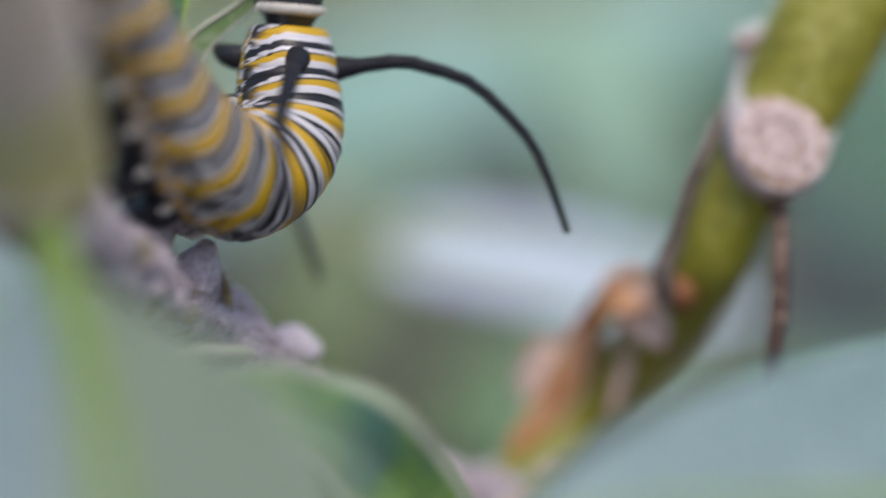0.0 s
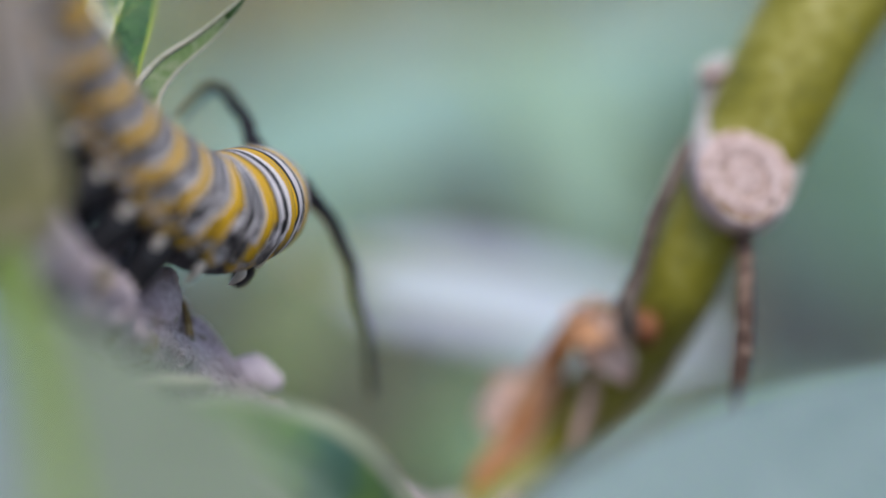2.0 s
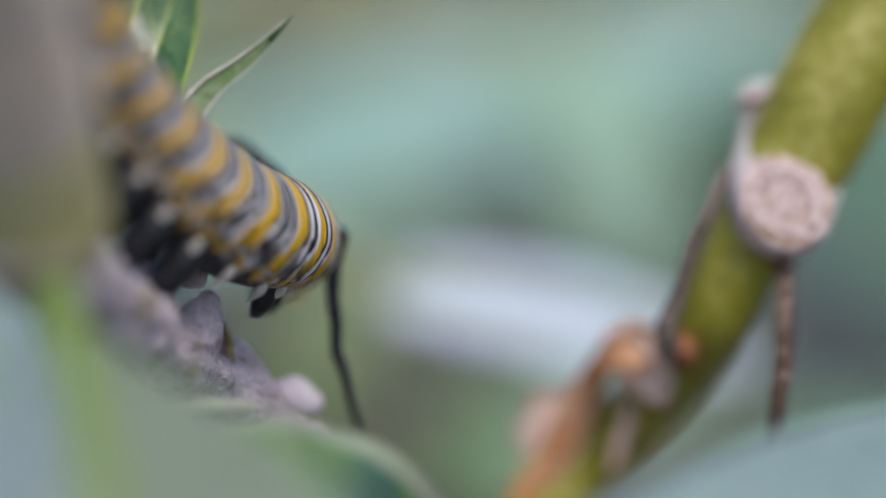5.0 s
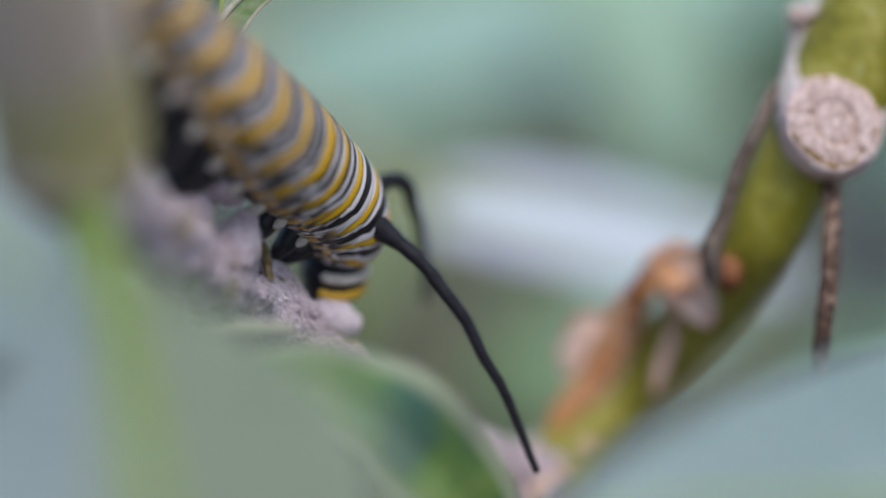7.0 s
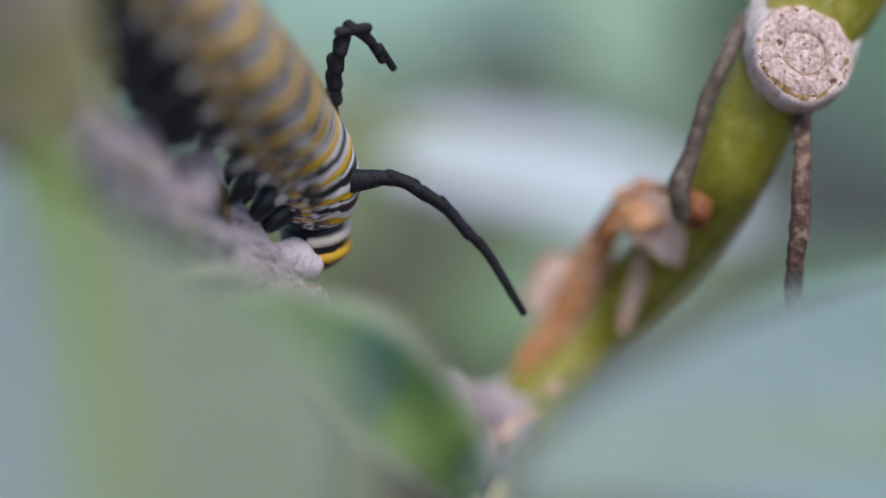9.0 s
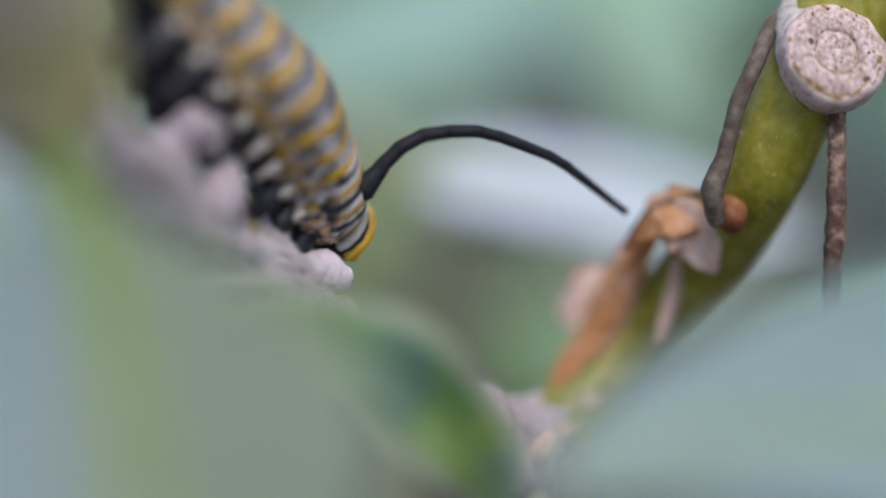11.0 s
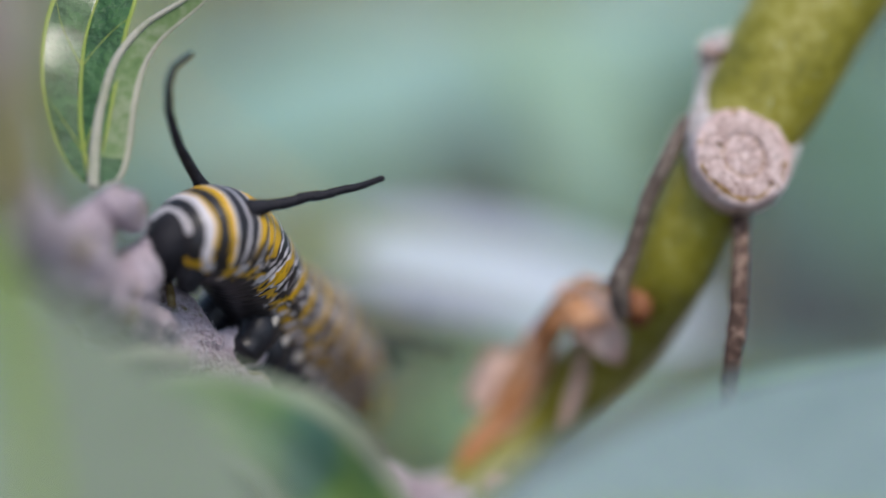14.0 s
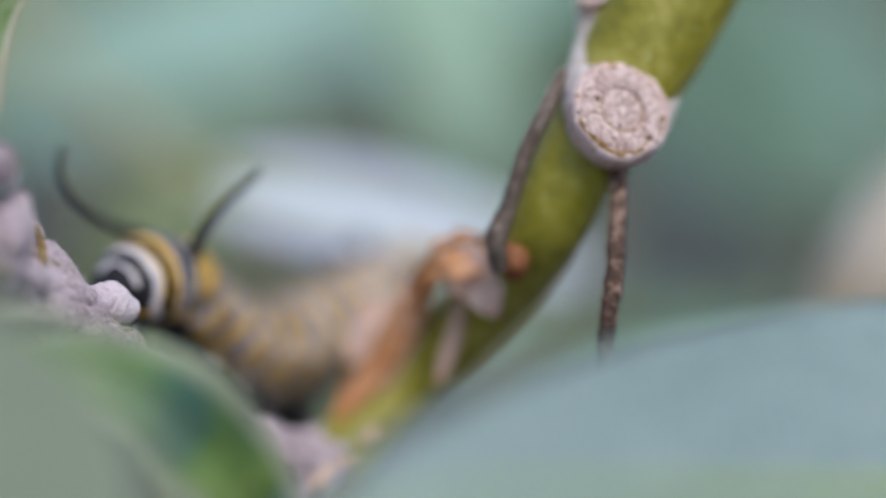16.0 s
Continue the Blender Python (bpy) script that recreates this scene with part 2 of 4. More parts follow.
LEAF_WAXY = material("waxy grey-green leaf", [(0.21, 0.30, 0.29), (0.275, 0.37, 0.36), (0.335, 0.425, 0.415)], grain=500, blotch=30, rough=0.5, bump=0.2, through=0.2)
LEAF_MOSS = material("dull grey-green leaf", [(0.15, 0.21, 0.10), (0.20, 0.26, 0.14), (0.25, 0.31, 0.19)], grain=500, blotch=60, rough=0.55, bump=0.2, through=0.2)
# The bluish tone is sky reflection put into the base colour of one leaf half.
LEAF_SKY_TINT = material("waxy leaf half tinted with sky reflection", [(0.175, 0.235, 0.235), (0.21, 0.275, 0.28), (0.245, 0.31, 0.315)], grain=500, blotch=45, rough=0.5, bump=0.2, through=0.2)
LEAF_SOFT = material("dull grey-green leaf face", [(0.18, 0.23, 0.158), (0.215, 0.268, 0.19), (0.25, 0.303, 0.225)], grain=500, blotch=45, rough=0.5, bump=0.2, through=0.2)
LEAF_GREEN = material("glossy green leaf", [(0.016, 0.07, 0.012), (0.032, 0.12, 0.02), (0.07, 0.19, 0.04)], grain=480, blotch=160, rough=0.42, bump=1.0, depth=0.0022, coat=1.0, gloss=0.09, through=0.1)
DOWNY_EDGE = material("pale downy leaf edge", [(0.38, 0.40, 0.28), (0.55, 0.53, 0.44)], grain=2600, blotch=500, rough=0.8, bump=0.6, sheen=0.3)
LEAF_DOWNY = material("greyish downy young leaf", [(0.10, 0.19, 0.05), (0.16, 0.26, 0.09), (0.27, 0.34, 0.19)], grain=1600, blotch=300, rough=0.6, bump=0.6, sheen=0.3)
LEAF_MID = material("mid green leaf with dark bluish blotches", [(0.09, 0.20, 0.15), (0.15, 0.29, 0.09), (0.23, 0.37, 0.11), (0.33, 0.43, 0.24)], grain=900, blotch=150, rough=0.4, bump=0.3, spread=0.12, coat=0.2, through=0.15)
LEAF_EDGE = material("pale downy leaf rim", [(0.29, 0.37, 0.22), (0.39, 0.45, 0.33)], grain=900, blotch=200, rough=0.6, sheen=0.3)
RIB_DULL = material("dull yellow-green leaf rib", [(0.19, 0.29, 0.06), (0.26, 0.36, 0.10)], grain=900, blotch=200, rough=0.5)
LEAF_RIM = material("yellow-green leaf edge", [(0.26, 0.36, 0.05), (0.38, 0.46, 0.10)], grain=900, blotch=200, rough=0.5, through=0.2)
# Bluish white: the sky mirrored on a glossy leaf top, painted as base colour.
LEAF_SKY_GLARE = material("leaf with sky glare in its colour", [(0.58, 0.65, 0.76), (0.64, 0.71, 0.82), (0.69, 0.76, 0.86)], grain=400, blotch=60, rough=0.6, bump=0.2)
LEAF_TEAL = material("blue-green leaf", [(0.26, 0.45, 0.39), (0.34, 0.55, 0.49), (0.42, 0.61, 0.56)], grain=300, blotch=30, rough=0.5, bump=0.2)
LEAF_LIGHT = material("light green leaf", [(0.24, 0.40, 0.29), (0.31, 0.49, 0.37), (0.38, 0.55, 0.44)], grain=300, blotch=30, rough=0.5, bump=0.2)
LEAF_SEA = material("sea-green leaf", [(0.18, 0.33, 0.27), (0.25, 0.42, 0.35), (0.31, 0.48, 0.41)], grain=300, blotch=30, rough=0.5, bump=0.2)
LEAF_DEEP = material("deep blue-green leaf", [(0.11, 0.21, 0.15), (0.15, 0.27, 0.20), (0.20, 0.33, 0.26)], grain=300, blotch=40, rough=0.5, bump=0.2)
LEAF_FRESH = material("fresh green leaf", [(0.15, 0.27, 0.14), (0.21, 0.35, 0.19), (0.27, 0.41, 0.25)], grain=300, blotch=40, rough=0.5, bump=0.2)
SOIL = material("dark soil", [(0.032, 0.030, 0.031), (0.058, 0.052, 0.050), (0.095, 0.084, 0.078)], grain=160, blotch=6, rough=0.95, bump=1.0, depth=0.01)


# ---- mesh helpers ----
def part(name, bm, mat, parent, label="", kind="", smooth=True):
    """Links a bmesh as one mesh object under a thing or a part."""
    mesh = bpy.data.meshes.new(name)
    bm.to_mesh(mesh)
    bm.free()
    for m in mat if isinstance(mat, (list, tuple)) else [mat]:
        mesh.materials.append(m)
    if smooth:
        mesh.shade_smooth()
    ob = new(name, mesh)
    ob.parent = parent
    return tagged(ob, label, kind=kind)


def thing(name, at, label, category, group=""):
    """An Empty at a place of the plan, with the plan's axes."""
    ob = new(name)
    ob.empty_display_size = 0.002
    ob.matrix_world = STAGE @ Matrix.Translation(Vector(at) * MM)
    ob["base"] = [float(x) for x in at]
    return tagged(ob, label, category, group)


def place_in(parent):
    while parent.parent:
        parent = parent.parent
    return Vector(parent["base"]) if "base" in parent else Vector()


def curve_points(points, count):
    """Points at even steps of a smooth line through the given ones; each point may carry a radius as its fourth number."""
    p = [Vector(q) for q in points]
    p = [2 * p[0] - p[1], *p, 2 * p[-1] - p[-2]]
    dense = []
    for i in range(1, len(p) - 2):
        for k in range(24):
            f = k / 24
            a, b, c, d = p[i - 1:i + 3]
            dense.append(0.5 * (2 * b + (c - a) * f + (2 * a - 5 * b + 4 * c - d) * f * f + (3 * b - a - 3 * c + d) * f ** 3))
    dense.append(p[-2])
    run = [0.0]
    for a, b in zip(dense, dense[1:]):
        run.append(run[-1] + (b - a).length)
    out, i = [], 0
    for k in range(count):
        s = run[-1] * k / (count - 1)
        while i < len(run) - 2 and run[i + 1] < s:
            i += 1
        f = (s - run[i]) / max(1e-9, run[i + 1] - run[i])
        out.append(dense[i].lerp(dense[i + 1], min(1.0, max(0.0, f))))
    return out


def tube(points, origin, count=40, around=20, rough=0.0, scale=0.6, flat=1.0, cap=0.7, seed=0):
    """A round stem along points (u, v, w, radius): uneven by rough, capped by low domes."""
    line = curve_points(points, count)
    bm = bmesh.new()
    rings, side = [], None
    stations = [(q.xyz, max(0.02, q.w)) for q in line]
    first, last = (stations[1][0] - stations[0][0]).normalized(), (stations[-1][0] - stations[-2][0]).normalized()
    dome = [(0.05, 1.0), (0.45, 0.86), (0.8, 0.55), (1.0, 0.15)]
    front = [(stations[0][0] - first * stations[0][1] * cap * h, stations[0][1] * r) for h, r in reversed(dome)]
    back = [(stations[-1][0] + last * stations[-1][1] * cap * h, stations[-1][1] * r) for h, r in dome]
    stations = front + stations + back
    for i, (c, r) in enumerate(stations):
        t = (stations[min(i + 1, len(stations) - 1)][0] - stations[max(i - 1, 0)][0]).normalized()
        side = (side - t * side.dot(t)).normalized() if side else t.orthogonal().normalized()
        up = t.cross(side)
        ring = []
        for k in range(around):
            a = math.tau * k / around
            d = side * math.cos(a) + up * math.sin(a) * flat
            q = c + d * r
            if rough:
                q += d * r * rough * (noise.noise(q * scale + Vector((seed, 0, 0))) + 0.5 * noise.noise(q * scale * 3.1))
            ring.append(bm.verts.new((q - Vector(origin)) * MM))
        rings.append(ring)
    for a, b in zip(rings, rings[1:]):
        for k in range(around):
            bm.faces.new((a[k], a[(k + 1) % around], b[(k + 1) % around], b[k]))
    bm.faces.new(reversed(rings[0])), bm.faces.new(rings[-1])
    return bm


def leaf(parent, name, line, normal, half, mat, label="", rim=None, fold=10, wave=0.0, thick=0.3, rib=None, rib_r=0.45,
         veins=0, fine=(28, 14), blunt=0.75, fold_side=0, point=1.0, rim_cells=1, inner=None, inner_to=0.6):
    """A leaf blade along the points of line, with thickness, a raised midrib and side veins. fold: degrees by which each half rises."""
    origin = place_in(parent)
    na, nb = fine
    centre = curve_points(line, na + 1)
    normal = Vector(normal).normalized()
    top, low = [], []
    bm = bmesh.new()

    def at(a, b, lift=0.0):
        i = min(na, max(0, a * na))
        k = min(na - 1, int(i))
        c = centre[k].lerp(centre[k + 1], i - k)
        t = (centre[min(na, k + 1)] - centre[max(0, k - 1)]).normalized()
        n = (normal - t * normal.dot(t)).normalized()
        s = t.cross(n)
        w = half * max(0.0, math.sin(math.pi * min(1.0, max(0.0, a)) ** blunt)) ** (0.8 * point)
        ang = radians(fold) * (1 + (fold_side if b > 0 else -fold_side))
        x = abs(b) * w
        rise = math.sin(ang) * x
        ripple = wave * half * abs(b) ** 2 * noise.noise(Vector((a * 5 + half, 3.0 if b > 0 else 9.0, half)))
        return c + s * math.copysign(math.cos(ang) * x, b) + n * (rise + ripple + lift), w

    edge_faces = []
    for i in range(na + 1):
        rt, rl = [], []
        for j in range(nb + 1):
            b = 2 * j / nb - 1
            q, w = at(i / na, b)
            h = thick * 0.5 * (1 - 0.7 * abs(b) ** 3) * min(1.0, 0.15 + w / max(half, 1e-6))
            q1, _ = at(i / na, b, h)
            q2, _ = at(i / na, b, -h)
            rt.append(bm.verts.new((q1 - origin) * MM)), rl.append(bm.verts.new((q2 - origin) * MM))
        top.append(rt), low.append(rl)
    for i in range(na):
        for j in range(nb):
            for grid, order in ((top, 1), (low, -1)):
                f = (grid[i][j], grid[i + 1][j], grid[i + 1][j + 1], grid[i][j + 1])
                face = bm.faces.new(f[::order])
                if rim and min(j, nb - 1 - j) < rim_cells:
                    face.material_index = 1
                elif inner and j > nb * 0.58 and 0.08 < i / na < inner_to + 0.08 * noise.noise(Vector((i * 0.5, j * 0.7, 2))):
                    face.material_index = 2
    for i in range(na):
        for j in (0, nb):
            f = (top[i][j], top[i + 1][j], low[i + 1][j], low[i][j])
            face = bm.faces.new(f if j else f[::-1])
            face.material_index = 1 if rim else 0
    blade = part(name, bm, [m for m in (mat, rim, inner) if m], parent, label)
    if rib:
        pts = [(*at(a, 0.0, thick * 0.45)[0], rib_r * (1 - 0.8 * a)) for a in (0.0, 0.15, 0.3, 0.45, 0.6, 0.75, 0.88, 0.97)]
        part("midrib", tube(pts, origin, 30, 10), rib, blade, "pale raised midrib")
    for k in range(veins):
        a0 = 0.1 + 0.78 * k / max(1, veins - 1)
        for s in (-1, 1):
            pts = [(*at(min(0.985, a0 + 0.16 * f), s * (0.03 + 0.86 * f), thick * 0.4)[0], rib_r * 0.36 * (1 - 0.7 * f)) for f in (0.0, 0.35, 0.7, 1.0)]
            part("vein", tube(pts, origin, 9, 6), rib, blade)
    return blade


# ---- ground ----
def build_ground():
    bm = bmesh.new()
    cuts = [-60, -20, -8, -4, -2, -1.2, -0.8, -0.5, -0.3, -0.1, 0.1, 0.3, 0.5, 0.8, 1.2, 2, 4, 8, 20, 60]
    fine = []
    for a, b in zip(cuts, cuts[1:]):
        fine += [a + (b - a) * k / 4 for k in range(4)]
    fine.append(cuts[-1])
    grid = [[bm.verts.new((x, y, 0.012 * noise.noise(Vector((x * 4, y * 4, 0))) - 0.01 * noise.noise(Vector((x * 17, y * 17, 5))))) for x in fine] for y in fine]
    for i in range(len(fine) - 1):
        for j in range(len(fine) - 1):
            bm.faces.new((grid[i][j], grid[i][j + 1], grid[i + 1][j + 1], grid[i + 1][j]))
    return part("ground", bm, SOIL, None, "dark crumbly garden soil under the plants", "structure")


build_ground()


def foot_of(p):
    """The place of the plan on the ground under p."""
    w = spot(p)
    q = STAGE.inverted() @ Vector((w.x, w.y, -0.01))
    return q / MM


# ---- the plant on which the caterpillar crawls ----
FORK = (23.1, 13.0, -23.0)
plant = thing("milkweed_plant", foot_of(FORK), "milkweed with olive stems, woolly buds, scars and a dead leaf", "plant")
base = place_in(plant)


def right_stem():
    line = [(*(53.1, 7.0, 26.5), 3.7), (*(48.6, 6.0, 16.5), 3.75), (*(43.8, 5.2, 9.1), 3.75), (*(42.2, 4.9, 6.3), 3.7), (*(40.2, 4.7, 2.8), 3.4), (*(37.2, 4.8, -2.4), 2.7), (*(35.6, 5.8, -5.9), 2.65),
            (*(34.2, 9.0, -9.4), 2.5), (*(32.1, 12.0, -12.8), 2.35), (*(28.5, 14.0, -17.2), 2.2), (*FORK, 2.8)]
    stem = part("stem", tube(line, base, 90, 32, rough=0.03, scale=0.5), STEM_GREEN, plant, "smooth olive-green stem with pale flecks")
    # the downy band round the node
    band = [(*(39.3, 6.2, 7.8), 1.35), (*(38.8, 6.0, 6.7), 1.25), (*(38.5, 5.4, 5.2), 1.2), (*(38.0, 4.4, 3.6), 1.3), (*(37.5, 2.9, 2.0), 1.5), (*(38.0, 2.2, 0.2), 1.7)]
    part("node_band", tube(band, base, 50, 22, rough=0.16, scale=1.2), WHITE_WOOL, stem, "white downy ridge round the node")
    band = [(*(43.7, 4.6, 4.9), 0.3), (*(43.1, 3.8, 2.8), 0.5), (*(42.1, 3.0, 0.7), 0.8), (*(40.7, 2.4, -1.0), 1.0)]
    part("node_band", tube(band, base, 26, 14, rough=0.2, scale=1.2), WHITE_WOOL, stem, "white downy ridge round the node")
    cap = [(*(39.15, 6.5, 7.1), 1.3), (*(38.9, 6.1, 7.7), 1.5), (*(38.75, 5.9, 8.05), 1.42)]
    part("small_scar", tube(cap, base, 14, 26, rough=0.12, scale=1.3, cap=0.3), SCAR, stem, "small pale cut stub")
    lip = [(*(37.4, 5.4, 7.8), 0.1), (*(37.7, 4.8, 7.4), 0.15), (*(38.5, 4.5, 7.5), 0.16), (*(39.2, 4.6, 7.8), 0.1)]
    part("scar_edge", tube(lip, base, 20, 8, rough=0.4, scale=2.5), SCAR_DARK, stem, "thin brown corky rim")
    # the large round scar of a fallen leaf stalk, turned to the lens
    c0, c1 = Vector((39.0, 4.5, -0.1)), Vector((39.3, 0.2, 1.4))
    axis = (c1 - c0).normalized()
    s = axis.orthogonal().normalized()
    u = axis.cross(s)
    length = (c1 - c0).length
    lean = Vector((-0.30, 0.0, -0.20))
    profile = [(0.0, 2.6), (0.25, 3.05), (0.5, 3.34), (0.68, 3.4), (0.82, 3.36), (0.92, 3.22), (0.965, 3.0), (0.974, 2.88), (0.970, 2.8), (0.984, 2.7),
               (0.998, 2.1), (1.006, 1.62), (0.990, 1.54), (0.962, 1.46), (0.960, 1.36), (0.978, 1.22), (0.974, 0.6), (0.978, 0.2)]
    bm = bmesh.new()
    rings, n = [], 96
    for h, r in profile:
        ring, r = [], r * 0.935
        for k in range(n):
            a = math.tau * k / n
            d = s * math.cos(a) + u * math.sin(a)
            q = c0 + axis * length * h + d * r + lean * max(0.0, h - 0.55) / 0.45
            lump = noise.noise(q * 0.8) * 0.16 + noise.noise(q * 2.4) * 0.09
            q += d * lump * min(1.0, r) + axis * (noise.noise(q * 2.2 + Vector((7, 0, 0))) * 0.02 + noise.noise(q * 5.5) * 0.012 if h > 0.95 else 0)
            if h < 0.96 and d.z < 0:
                q.z += 0.12 * d.z * min(1.0, 2.2 * h)
            ring.append(bm.verts.new((q - base) * MM))
        rings.append(ring)
    for i, (a, b) in enumerate(zip(rings, rings[1:])):
        for k in range(n):
            f = bm.faces.new((a[k], a[(k + 1) % n], b[(k + 1) % n], b[k]))
            here = b[k].co / MM
            lower = (here + base - c1).z < -0.6
            spotty = noise.noise(here * 1.4) + 0.5 * noise.noise(here * 5) > -0.12
            f.material_index = 1 if (i in (6, 7, 8) and lower and spotty) or (i == 13 and spotty) else 2 if i >= 8 else 0
    bm.faces.new(rings[-1])
    scar = part("leaf_scar", bm, [SCAR, SCAR_RUST, SCAR_FACE], stem, "round corky pale scar with a sunken brown ring")
    rng = random.Random(4)
    for k in range(60):
        a, r = rng.uniform(0, math.tau), rng.choice([rng.uniform(2.6, 2.95), rng.uniform(0.3, 2.5)])
        q = c1 + lean + (s * math.cos(a) + u * math.sin(a)) * r - axis * (0.25 if r > 2.85 else 0.0)
        size = rng.uniform(0.03, 0.09)
        bm = bmesh.new()
        bmesh.ops.create_icosphere(bm, subdivisions=1, radius=size * MM)
        for v in bm.verts:
            v.co += Vector([rng.uniform(-0.3, 0.3) * size * MM for _ in range(3)])
        bmesh.ops.translate(bm, vec=(q - base) * MM, verts=bm.verts)
        part("cork_flake", bm, rng.choice([SCAR_DARK, SCAR_DARK, BARK, SCAR]), scar)
    rng = random.Random(17)
    spine = curve_points(line, 120)
    bm = bmesh.new()
    for _ in range(900):
        k = rng.randrange(20, 90)
        q, t = spine[k], (spine[k + 1].xyz - spine[k].xyz).normalized()
        d = Vector((rng.gauss(0, 1), rng.gauss(-0.5, 1), rng.gauss(0, 1)))
        d = (d - t * d.dot(t)).normalized()
        p = q.xyz + d * (q.w * 0.99)
        e = p + (d * 0.8 + Vector((rng.gauss(0, 0.5), rng.gauss(0, 0.5), rng.gauss(0, 0.5)))) * rng.uniform(0.1, 0.34)
        w = (e - p).cross(t).normalized() * 0.014
        a, b, c = (bm.verts.new((x - base) * MM) for x in (p + w, p - w, e))
        bm.faces.new((a, b, c))
    part("down", bm, WHITE_WOOL, stem, "short white hairs", "stuff")
    return stem


def threads(parent, blades, count, seed):
    """A web of fine white threads lying over the given meshes."""
    rng = random.Random(seed)
    sites = [(p.center / MM + base, p.normal.copy(), p.area) for ob in blades for p in ob.data.polygons if p.normal.y < 0.35]
    picks = rng.choices(sites, weights=[a for _, _, a in sites], k=count)
    bm = bmesh.new()
    for p, n, _ in picks:
        p = p + Vector((rng.uniform(-0.1, 0.1), rng.uniform(-0.1, 0.1), rng.uniform(-0.1, 0.1)))
        d = Vector((rng.gauss(0, 1), rng.gauss(0, 1), rng.gauss(0, 1)))
        d = (d - n * d.dot(n)).normalized()
        w = n.cross(d) * rng.uniform(0.008, 0.02)
        size, bow = rng.uniform(0.2, 0.6), n.cross(d) * rng.uniform(-0.12, 0.12)
        rows = []
        for f, h in ((0, 0.01), (0.35, 0.07), (0.7, 0.09), (1, 0.02)):
            q = p + d * size * f + bow * math.sin(math.pi * f) + n * (h + 0.02)
            k = 1 - 0.5 * f
            rows.append((bm.verts.new((q + w * k - base) * MM), bm.verts.new((q - w * k - base) * MM)))
        for a, b in zip(rows, rows[1:]):
            bm.faces.new((a[0], a[1], b[1], b[0]))
    part("down", bm, THREAD, parent, "fine white cobweb-like threads", "stuff")


def dead_bits():
    """The dried stalks and the curled dead leaf on the green stem."""
    twig = [(*(39.5, 3.6, -1.4), 0.7), (*(39.4, 2.4, -2.4), 0.66), (*(39.2, 1.4, -3.7), 0.55), (*(39.0, 0.7, -5.7), 0.56), (*(38.7, 0.0, -8.4), 0.6), (*(38.4, -0.2, -11.1), 0.58),
            (*(38.2, -0.3, -13.7), 0.5), (*(38.1, -0.3, -16.4), 0.3)]
    part("dead_stalk", tube(twig, base, 60, 12, rough=0.22, scale=1.6, seed=3), BARK, plant, "thin speckled brown dead stalk hanging from the scar")
    rib = [(*(36.9, 5.0, 3.6), 0.35), (*(36.0, 3.8, 2.9), 0.48), (*(34.9, 2.6, 1.1), 0.52), (*(33.6, 2.6, -1.8), 0.52), (*(32.8, 2.6, -4.5), 0.52),
           (*(32.0, 2.6, -6.7), 0.7), (*(32.3, 3.4, -8.6), 0.5)]
    part("dead_stalk", tube(rib, base, 50, 12, rough=0.16, scale=1.2, seed=8), BARK_DARK, plant, "dark brown dead leaf stalk lying along the stem")
    dead = leaf(plant, "dead_leaf", [(33.3, 8.1, -7.1), (30.9, 7.1, -7.3), (29.0, 7.7, -8.1), (27.6, 9.1, -10.3)], (0.1, -0.6, 0.75), 2.4, DRY, "curled papery orange-brown dead leaf",
                fold=-28, wave=0.5, thick=0.15, rib=BARK, rib_r=0.25, blunt=0.7)
    leaf(plant, "dead_leaf_flap", [(29.9, 7.3, -8.1), (31.6, 6.7, -9.5), (33.0, 7.1, -12.0)], (-0.25, -0.9, 0.1), 1.7, DRY_PALE, "pale papery dead leaf flap", fold=12, wave=0.4, thick=0.14, blunt=0.6)
    leaf(plant, "dead_leaf_strip", [(30.1, 10.2, -8.5), (27.9, 11.0, -11.8), (26.1, 11.8, -15.2), (23.5, 12.5, -19.2)], (-0.5, -0.8, 0.2), 1.35, DRY, "narrow orange-brown dead leaf strip", fold=-24, wave=0.5, thick=0.15, point=0.5)
    leaf(plant, "dead_leaf_strip", [(28.8, 11.2, -9.7), (28.6, 11.6, -13.4), (26.6, 12.4, -17.7)], (0.4, -0.8, 0.2), 1.2, DRY_PALE, "narrow orange-brown dead leaf strip", fold=-20, wave=0.6, thick=0.15, point=0.5)
    leaf(plant, "dead_leaf_strip", [(31.3, 9.2, -10.6), (30.9, 9.4, -13.2), (29.9, 9.8, -16.4)], (0.2, -0.9, 0.1), 0.6, DRY_PALE, "pale dead leaf strip", fold=-20, wave=0.5, thick=0.15, point=0.5)
    leaf(plant, "dead_leaf_flap", [(27.3, 13.0, -11.6), (25.4, 13.5, -13.5), (24.6, 14.0, -15.7)], (-0.6, -0.7, 0.3), 1.8, DRY_PALE, "pale papery dead leaf flap", fold=-20, wave=0.4, thick=0.15)
    bud = [(*(33.2, 5.0, -7.6), 0.7), (*(33.4, 4.4, -8.2), 1.0), (*(33.6, 4.6, -9.0), 0.7)]
    part("bud", tube(bud, base, 14, 16, rough=0.15), BUD, plant, "small brown dry bud")


